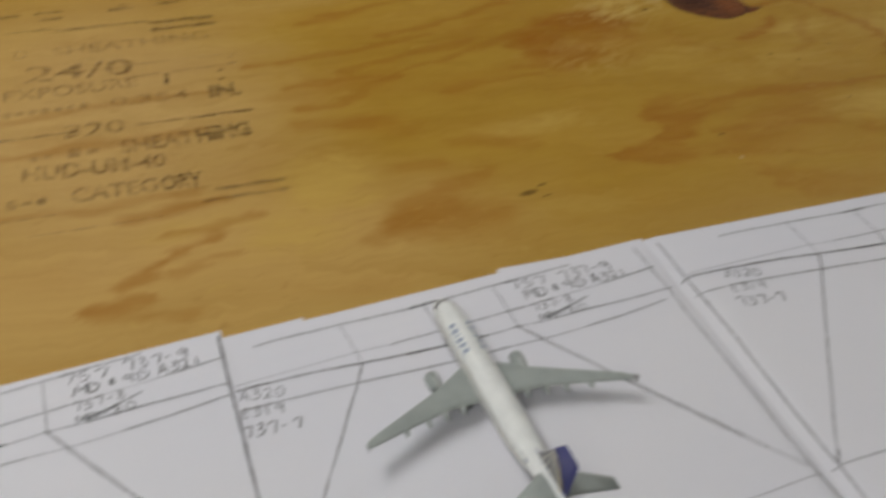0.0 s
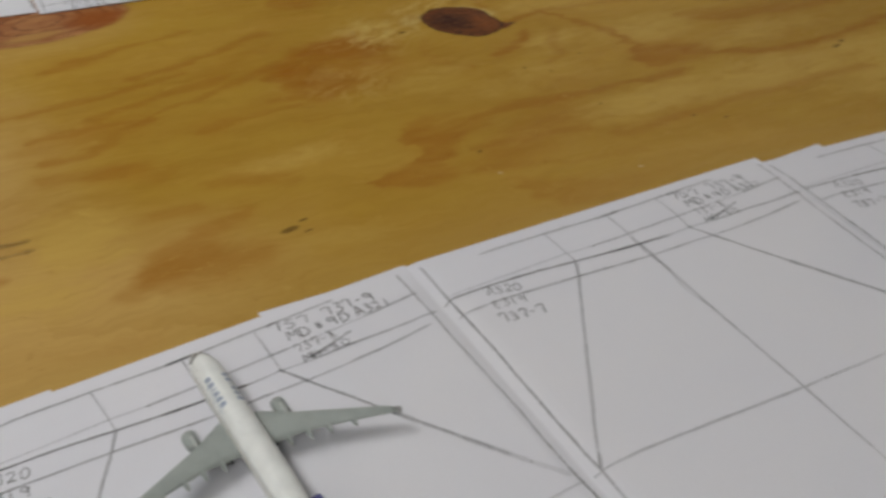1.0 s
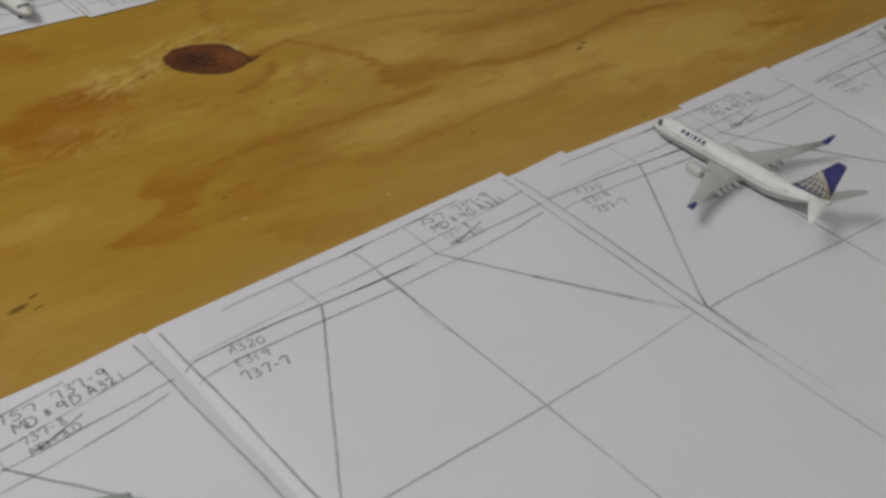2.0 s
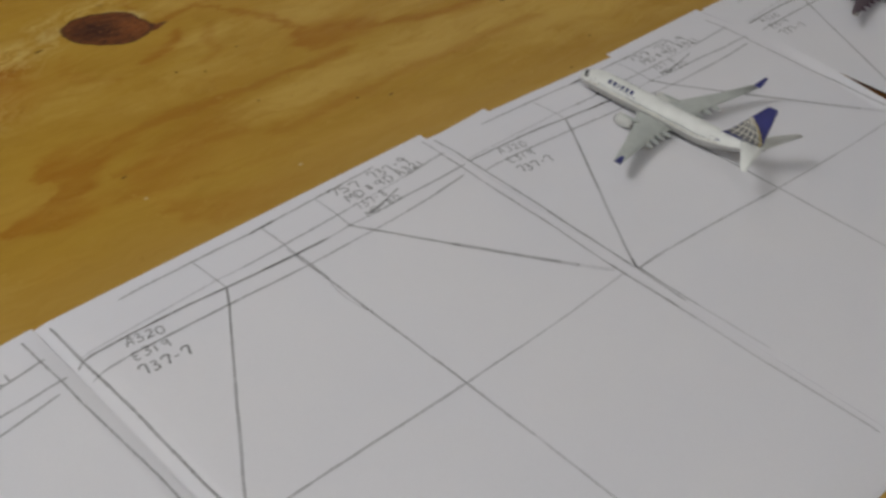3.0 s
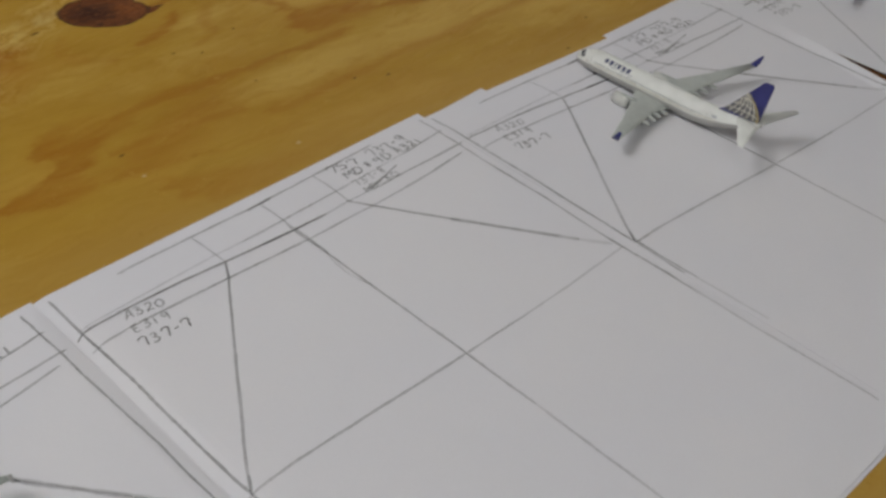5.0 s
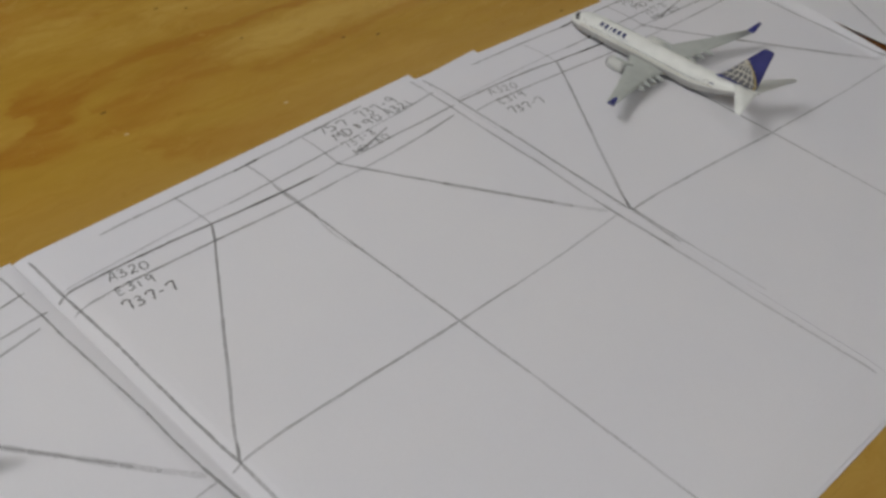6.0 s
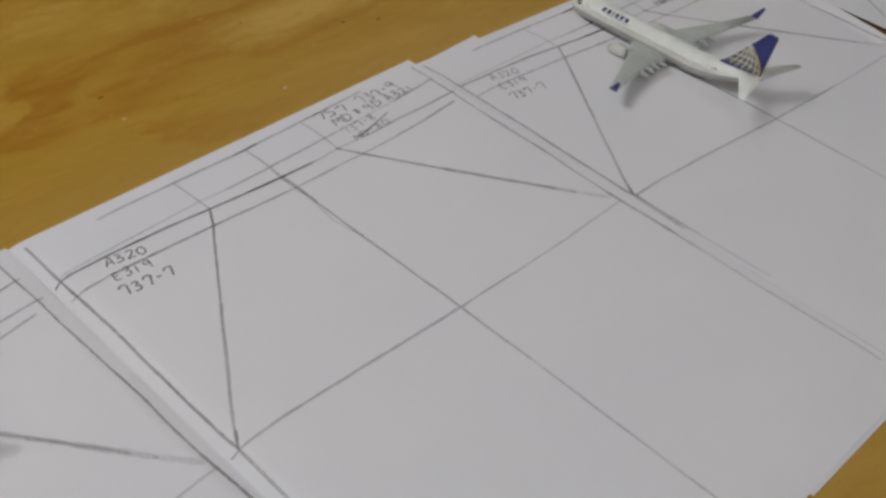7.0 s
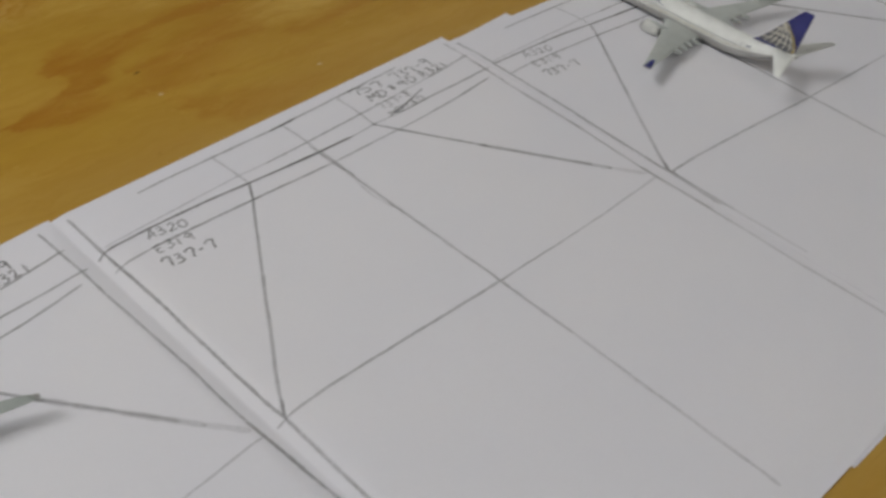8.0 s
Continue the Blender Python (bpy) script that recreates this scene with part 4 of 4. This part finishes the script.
# ------------------------------------------------------------------ toy airliners
def loft(name, rings, mat, closed=True, caps=True, mats=None, pick=None):
    n = len(rings[0])
    verts = [p for r in rings for p in r]
    faces = []
    for j in range(len(rings) - 1):
        for i in range(n if closed else n - 1):
            faces.append((j * n + i, j * n + (i + 1) % n, (j + 1) * n + (i + 1) % n, (j + 1) * n + i))
    if caps:
        faces += [tuple(range(n - 1, -1, -1)), tuple((len(rings) - 1) * n + i for i in range(n))]
    index = None
    if pick:
        index = [pick(np.mean([verts[i] for i in f], axis=0)) for f in faces]
    me = mesh_from(name, verts, faces, mats or [mat], index, smooth=True)
    bm = bmesh.new()
    bm.from_mesh(me)
    bmesh.ops.recalc_face_normals(bm, faces=bm.faces)
    bm.to_mesh(me)
    bm.free()
    return me


FOIL = [(0.0, 0.0), (0.02, 0.32), (0.10, 0.75), (0.30, 1.0), (0.55, 0.8), (0.80, 0.4), (1.0, 0.06), (1.0, -0.06), (0.75, -0.25), (0.40, -0.5), (0.12, -0.45), (0.02, -0.22)]


def foil(le, chord, thick, out):
    """a wing section at the leading edge le, chord running back; out is the thickness direction"""
    return [(le[0] + out[0] * t * thick, le[1] - c * chord, le[2] + out[2] * t * thick) for c, t in FOIL]


class Body:
    """fuselage in real metres: nose at y = 0, tail at -length"""

    def __init__(self, length, radius, axis, rise=0.62):
        self.L, self.R, self.axis, self.rise = length, radius, axis, rise

    def at(self, s):
        """radius and centre height at s metres behind the nose"""
        R, L = self.R, self.L
        nose, tail = 2.9 * R, 6.2 * R
        r, dz = R, 0.0
        if s < nose:
            f = max(s / nose, 0.0)
            r = R * math.sqrt(max(0.0, 1 - (1 - f) ** 2.0)) ** 1.05
            dz = -0.30 * R * (1 - f) ** 1.6
        if s > L - tail:
            f = (s - (L - tail)) / tail
            r = R * (1 - 0.86 * f ** 1.55)
            dz = self.rise * R * f ** 1.6
        return r, self.axis + dz

    def point(self, s, a, lift=0.0):
        """a: degrees round from the top, to +x"""
        r, z = self.at(s)
        return ((r + lift) * math.sin(radians(a)), -s, z + (r + lift) * math.cos(radians(a)))

    def patch(self, name, s0, s1, a0, a1, mat, k, lift=0.045, n=4):
        verts = [tuple(c * k for c in self.point(s0 + (s1 - s0) * i / n, a0 + (a1 - a0) * j / 3, lift)) for i in range(n + 1) for j in range(4)]
        faces = [(i * 4 + j, i * 4 + j + 1, i * 4 + j + 5, i * 4 + j + 4) for i in range(n) for j in range(3)]
        return mesh_from(name, verts, faces, [mat])


def wheel_mesh(x, y, z, r, w):
    rings = []
    for dx, rr in ((-w / 2, r * 0.55), (-w / 2, r * 0.9), (-w * 0.3, r), (w * 0.3, r), (w / 2, r * 0.9), (w / 2, r * 0.55)):
        rings.append([(x + dx, y + rr * math.cos(a * math.pi / 8), z + rr * math.sin(a * math.pi / 8)) for a in range(16)])
    return loft("wheel", rings, DARK)


def airliner(label, k, body, wing, engine, winglet, stab, fin, place, nacelle, title, wing_mat, stance=0.0):
    """k: model metres for one real metre; the rest in real metres; stance: extra height on the wheels"""
    plane = tagged(empty("model_airliner", place), label, "model airplane", "model airplanes")
    sc = lambda p: tuple(c * k for c in p)
    L, R = body.L, body.R
    tail_mat = WING_DULL if wing_mat is WING_DULL else WHITE
    # fuselage
    stations = [0.004, 0.05, 0.15, 0.3, 0.55, 0.9, 1.4, 2.0, 2.8, 3.6, 4.5, 5.6] + [5.6 + (L - 5.6) * i / 30 for i in range(1, 31)]
    rings = [[sc(body.point(s, a)) for a in range(0, 360, 10)] for s in stations]
    # belly grey reaches past the paint line to colour in the flank's shade
    split = lambda c: 1 if c[2] / k < body.at(min(L, max(0.0, -c[1] / k)))[1] + 0.02 * R else 0
    part("fuselage", loft("fuselage", rings, WHITE, mats=[WHITE, UNDERSIDE], pick=split), plane, "glossy white body with a grey belly, flank shade in the grey")
    # belly fairing between the wings
    fair = []
    w0, w1 = wing["root_le"] - 0.8, wing["root_le"] + wing["root_chord"] + 1.2
    for i in range(13):
        f = i / 12
        g = math.sin(math.pi * f) ** 0.6
        fair.append([sc((1.02 * R * math.cos(t) * (0.55 + 0.50 * g), -(w0 + (w1 - w0) * f), body.axis - 0.45 * R + 0.68 * R * math.sin(t) * (0.4 + 0.62 * g))) for t in np.linspace(0, 2 * math.pi, 20, endpoint=False)])
    part("wing_fairing", loft("wing_fairing", fair, WHITE), plane)
    # glazing and print
    for side in (-1, 1):
        for j, (a0, a1) in enumerate(((4, 24), (27, 45), (48, 62))):
            part("cockpit_window", body.patch("cockpit_window", 1.15 + 0.32 * j, 2.0 + 0.38 * j, side * a0, side * a1, GLASS, k), plane, "dark cockpit pane")
        panes = [body.patch("pane", s, s + 0.26, side * 66, side * 71, GLASS, k, 0.03, 1) for s in np.arange(5.4, L - 9.5, 0.62)]
        part("window_row", joined("window_row", panes, GLASS), plane, "row of small dark cabin windows")
        part("cheat_line", body.patch("cheat_line", 3.2, L - 7.0, side * 79, side * 81, GOLD, k, 0.025, 20), plane, "thin grey-gold stripe")
        widths = (0.62, 0.66, 0.25, 0.60, 0.58, 0.64)
        s = 7.0
        for wd in widths:
            part("title_block", body.patch("title_block", s, s + wd * 1.05, side * 23, side * 46, title, k, 0.03, 2), plane, "navy print on the white body")
            s += wd * 1.05 + 0.36
        part("title_rule", body.patch("title_rule", 8.2, 13.2, side * 51, side * 53, title, k, 0.03, 6), plane)
        for s in (3.5, L - 8.6):
            edge = [body.patch("seam", s, s + 0.07, side * 50, side * 84, BELLY, k, 0.02, 1), body.patch("seam", s + 0.85, s + 0.92, side * 50, side * 84, BELLY, k, 0.02, 1), body.patch("seam", s, s + 0.92, side * 50, side * 51.5, BELLY, k, 0.02, 2)]
            part("cabin_door", joined("cabin_door", edge, BELLY), plane)
        part("registration_mark", body.patch("registration_mark", L - 7.6, L - 6.9, side * 58, side * 64, TITLE, k, 0.03, 1), plane)
    # wings
    for side in (-1, 1):
        st = []
        for x, le, ch, z, th in wing["stations"]:
            st.append([sc(p) for p in foil((side * x, -le, z), ch, th, (0, 0, 1))])
        wing_ob = part("wing", loft("wing", st, wing_mat), plane, "light grey swept wing")
        for x, le, ch, z in wing["fairings"]:
            rr = []
            for i in range(9):
                f = i / 8
                r = 0.40 * math.sin(math.pi * min(1, max(0.02, f))) ** 0.7 + 0.015
                rr.append([sc((side * x + r * 0.8 * math.cos(t), -(le + (ch + 0.3) * f), z - 0.12 + r * math.sin(t))) for t in np.linspace(0, 2 * math.pi, 10, endpoint=False)])
            part("flap_fairing", loft("flap_fairing", rr, wing_mat), wing_ob)
        # engine
        ex, e0, e1, ez, er = engine
        prof = [(0.55, 0.30), (0.35, 0.88), (0.08, 0.90), (0.0, 0.95), (0.06, 1.0), (0.5, 1.07), (0.42 * (e1 - e0), 1.10), (0.72 * (e1 - e0), 1.0), (e1 - e0, 0.72), (e1 - e0 - 0.1, 0.62)]
        rr = [[sc((side * ex + er * r * math.cos(t), -(e0 + s), ez + er * r * math.sin(t))) for t in np.linspace(0, 2 * math.pi, 24, endpoint=False)] for s, r in prof]
        eng = part("engine", loft("engine", rr, nacelle, caps=False), plane, "light grey engine nacelle under the wing")
        disc = [[sc((side * ex + er * r * math.cos(t), -(e0 + s), ez + er * r * math.sin(t))) for t in np.linspace(0, 2 * math.pi, 24, endpoint=False)] for s, r in ((0.50, 0.88), (0.52, 0.3), (0.30, 0.05))]
        part("fan", loft("fan", disc, DARK), eng, "dark fan face")
        lip = [[sc((side * ex + er * r * math.cos(t), -(e0 + s), ez + er * r * math.sin(t))) for t in np.linspace(0, 2 * math.pi, 24, endpoint=False)] for s, r in ((0.14, 0.895), (0.02, 0.915), (-0.03, 0.955), (0.03, 1.005), (0.16, 1.03))]
        part("intake_lip", loft("intake_lip", lip, STEEL, caps=False), eng)
        cone = [[sc((side * ex + er * r * math.cos(t), -(e0 + s), ez + er * r * math.sin(t))) for t in np.linspace(0, 2 * math.pi, 16, endpoint=False)] for s, r in ((e1 - e0 - 0.4, 0.6), (e1 - e0 + 0.3, 0.45), (e1 - e0 + 1.0, 0.12))]
        part("exhaust_cone", loft("exhaust_cone", cone, BELLY), eng)
        pyl = [[sc((side * ex + dx, -(e0 + s), zz)) for s, zz in ((0.7, ez + er * 0.95), (e1 - e0 + 1.4, ez + er * 0.75), (e1 - e0 + 1.2, ez + er * 1.32), (1.6, ez + er * 1.25))] for dx in (-0.18, 0.18)]
        part("pylon", loft("pylon", pyl, WING_GREY), eng)
        # wing tip
        x, le, ch, z, th = wing["stations"][-1]
        wl = []
        for f, dx, dz, dl, c in winglet["rows"]:
            a = radians(f)
            wl.append([sc(p) for p in foil((side * (x + dx), -(le + dl), z + dz), c, 0.11, (-side * math.sin(a), 0, math.cos(a)))])
        part("winglet", loft("winglet", wl, winglet["mat"]), wing_ob, winglet["label"])
        # stabiliser
        ss = [[sc(p) for p in foil((side * x2, -l2, z2), c2, t2, (0, 0, 1))] for x2, l2, c2, z2, t2 in stab]
        part("stabiliser", loft("stabiliser", ss, tail_mat), plane, "swept tailplane")
    # fin
    ff = []
    for z, le, ch, th in fin:
        ff.append([sc((t * th, -(le + c * ch), z)) for c, t in [(c, t * (1.0 if t > 0 else 2.0)) for c, t in FOIL]])
    fin_ob = part("fin", loft("fin", ff, BLUE), plane, "deep blue tail fin with a latticed grey emblem")
    # round emblem cut by the fin's edges
    zr = fin[1][0]
    lead = lambda z: np.interp(z, [r[0] for r in fin], [r[1] for r in fin])
    trail = lambda z: np.interp(z, [r[0] for r in fin], [r[1] + r[2] for r in fin])
    thick = lambda z: np.interp(z, [r[0] for r in fin], [r[3] for r in fin])
    cy, cz, cr = lead(zr) + 0.5, zr - 0.9, (fin[-1][0] - zr) * 0.88
    rim = lambda z: cy + math.sqrt(max(0.0, cr * cr - (z - cz) ** 2))
    zs = np.linspace(zr, min(cz + cr * 0.999, fin[-1][0]), 16)
    for side in (-1, 1):
        cut = lambda y, z: sc((side * (thick(z) * 1.02 + 0.03), -y, z))
        rows = [(z, lead(z) + 0.04, min(max(rim(z), lead(z) + 0.05), trail(z) - 0.05)) for z in zs]
        rows = [r for r in rows if r[2] - r[1] > 0.02]
        grid = [[cut(a + (c - a) * i / 8, z) for i in range(9)] for z, a, c in rows]
        em = part("emblem", loft("emblem", grid, CHECK_GREY, closed=False, caps=False), fin_ob, "grey quarter globe")
        up = lambda p: (p[0] + side * 0.02 * k, p[1], p[2])
        arc = []
        for z, a, c in rows:
            arc.append([up(cut(max(a, c - 0.42), z)), up(cut(c, z))])
        part("emblem_rim", loft("emblem_rim", arc, GOLD, closed=False, caps=False), em, "dull gold rim")
        for i in range(1, 6):
            lat = [[up(cut(a + (c - a) * i / 6 - 0.10, z)), up(cut(a + (c - a) * i / 6 + 0.10, z))] for z, a, c in rows]
            part("emblem_line", loft("emblem_line", lat, PALE_LINE, closed=False, caps=False), em)
        for j in range(2, len(rows) - 1, 3):
            z, a, c = rows[j]
            lat = [[up(cut(a + (c - a) * i / 8, z - 0.09 + 0.3 * math.sin(math.pi * i / 8))), up(cut(a + (c - a) * i / 8, z + 0.09 + 0.3 * math.sin(math.pi * i / 8)))] for i in range(9)]
            part("emblem_line", loft("emblem_line", lat, PALE_LINE, closed=False, caps=False), em)
    # landing gear
    for x, s, r in ((0.0, 4.6, 0.26), (-2.9, wing["root_le"] + wing["root_chord"] * 0.72, 0.30), (2.9, wing["root_le"] + wing["root_chord"] * 0.72, 0.30)):
        zt = body.axis - 0.7 * R if x == 0 else body.axis - 0.5 * R
        strut = [[sc((x + 0.14 * math.cos(t), -s + 0.14 * math.sin(t), z)) for t in np.linspace(0, 2 * math.pi, 10, endpoint=False)] for z in (r - stance, zt)]
        leg = part("gear_leg", loft("gear_leg", strut, STEEL), plane)
        for dx in (-0.42, 0.42):
            part("wheel", wheel_mesh(*sc((x + dx, -s, r - stance)), r * k, 0.40 * k), leg, "black rubber wheel")
    return plane


def heading(x, y, z, tail_x, tail_y):
    """nose at x, y; the body runs to the tail point"""
    return pose(x, y, z, 0, 0, math.degrees(math.atan2(-(x - tail_x), y - tail_y)))


SHEET_TOP = 0.0027
BLUE_TIP = {"rows": [(0, 0.0, 0.0, 0.0, 1.45), (40, 0.22, 0.10, 0.25, 1.35), (72, 0.42, 0.75, 0.75, 1.10), (80, 0.58, 2.0, 1.75, 0.55)], "mat": BLUE, "label": "upswept deep blue winglet"}
GREY_TIP = {"rows": [(0, 0.0, 0.0, 0.0, 1.5), (50, 0.12, 0.08, 0.15, 1.35), (80, 0.20, 0.45, 0.5, 1.0), (85, 0.24, 0.85, 1.0, 0.5)], "mat": BELLY, "label": "small dark wing tip fence"}
jet_b = airliner(
    "white toy airliner with blue tail fin and blue winglets", 1 / 300, Body(36.7, 1.90, 2.30, 1.30),
    {"root_le": 13.2, "root_chord": 7.8, "stations": [(0.6, 12.9, 8.2, 1.40, 0.60), (1.9, 14.2, 6.9, 1.50, 0.52), (5.6, 16.6, 4.5, 1.88, 0.34), (11.0, 19.5, 2.9, 2.40, 0.22), (17.1, 22.5, 1.35, 3.12, 0.12)],
     "fairings": [(3.2, 19.2, 2.9, 1.46), (4.9, 19.3, 2.8, 1.66), (6.6, 19.6, 2.8, 1.82), (8.4, 20.0, 2.7, 2.00)]},
    (4.9, 12.8, 16.0, 1.10, 0.96), BLUE_TIP,
    [(0.2, 32.7, 4.0, 4.60, 0.30), (0.9, 33.1, 3.6, 4.66, 0.28), (7.2, 37.6, 0.9, 4.95, 0.12)],
    [(4.3, 28.9, 7.2, 0.05), (5.0, 29.9, 6.2, 0.20), (6.7, 31.5, 5.0, 0.18), (11.6, 35.6, 1.8, 0.08), (11.85, 36.0, 1.2, 0.05)],
    heading(0.3170, 0.0130, SHEET_TOP, 0.3120, -0.1130) @ pose(0, 0, 0, 0, -0.7, 0), NACELLE, TITLE, WING_GREY)
SECOND_KIND = [
    {"root_le": 11.3, "root_chord": 8.0, "stations": [(0.6, 11.4, 8.0, 1.55, 0.62), (2.0, 12.4, 6.2, 1.68, 0.54), (6.2, 15.3, 3.7, 2.05, 0.34), (11.5, 18.1, 2.35, 2.45, 0.20), (16.2, 20.5, 1.4, 2.75, 0.13), (17.1, 21.2, 0.9, 2.80, 0.10)],
     "fairings": [(4.2, 17.2, 2.4, 1.70), (6.6, 17.6, 2.4, 1.90), (9.0, 18.3, 2.2, 2.10), (12.0, 19.2, 1.9, 2.34)]},
    (5.75, 11.9, 14.8, 1.05, 0.84), GREY_TIP,
    [(0.3, 31.8, 4.4, 3.6, 0.30), (1.0, 32.1, 4.0, 3.7, 0.28), (6.3, 35.6, 1.7, 4.1, 0.12)],
    [(4.1, 28.4, 8.0, 0.05), (4.5, 30.0, 6.8, 0.20), (5.9, 31.2, 5.8, 0.18), (10.6, 34.6, 3.2, 0.08), (10.8, 35.0, 2.5, 0.05)],
]
jet_a = airliner("white toy airliner with grey wings and dark blue fin", 1 / 323, Body(37.2, 1.98, 2.42), *SECOND_KIND, heading(-0.1145, 0.0041, SHEET_TOP + 0.0018, -0.1060, -0.1097) @ pose(0, 0, 0, 0, 1.2, 0), WING_DULL, FADED_TITLE, WING_DULL, 0.60)
# wings and nacelles have their shade put in as a plum colour
jet_c = airliner("white toy airliner with wings darkened plum for shade, beside the paper joint", 1 / 325, Body(37.2, 1.98, 2.42), *SECOND_KIND, heading(0.5560, 0.0080, SHEET_TOP, 0.5480, -0.1070), PLUM, TITLE, PLUM)
jet_d = copy_thing(jet_a, heading(0.0800, 0.3690, SHEET_TOP + 0.0006, 0.0700, 0.4850))
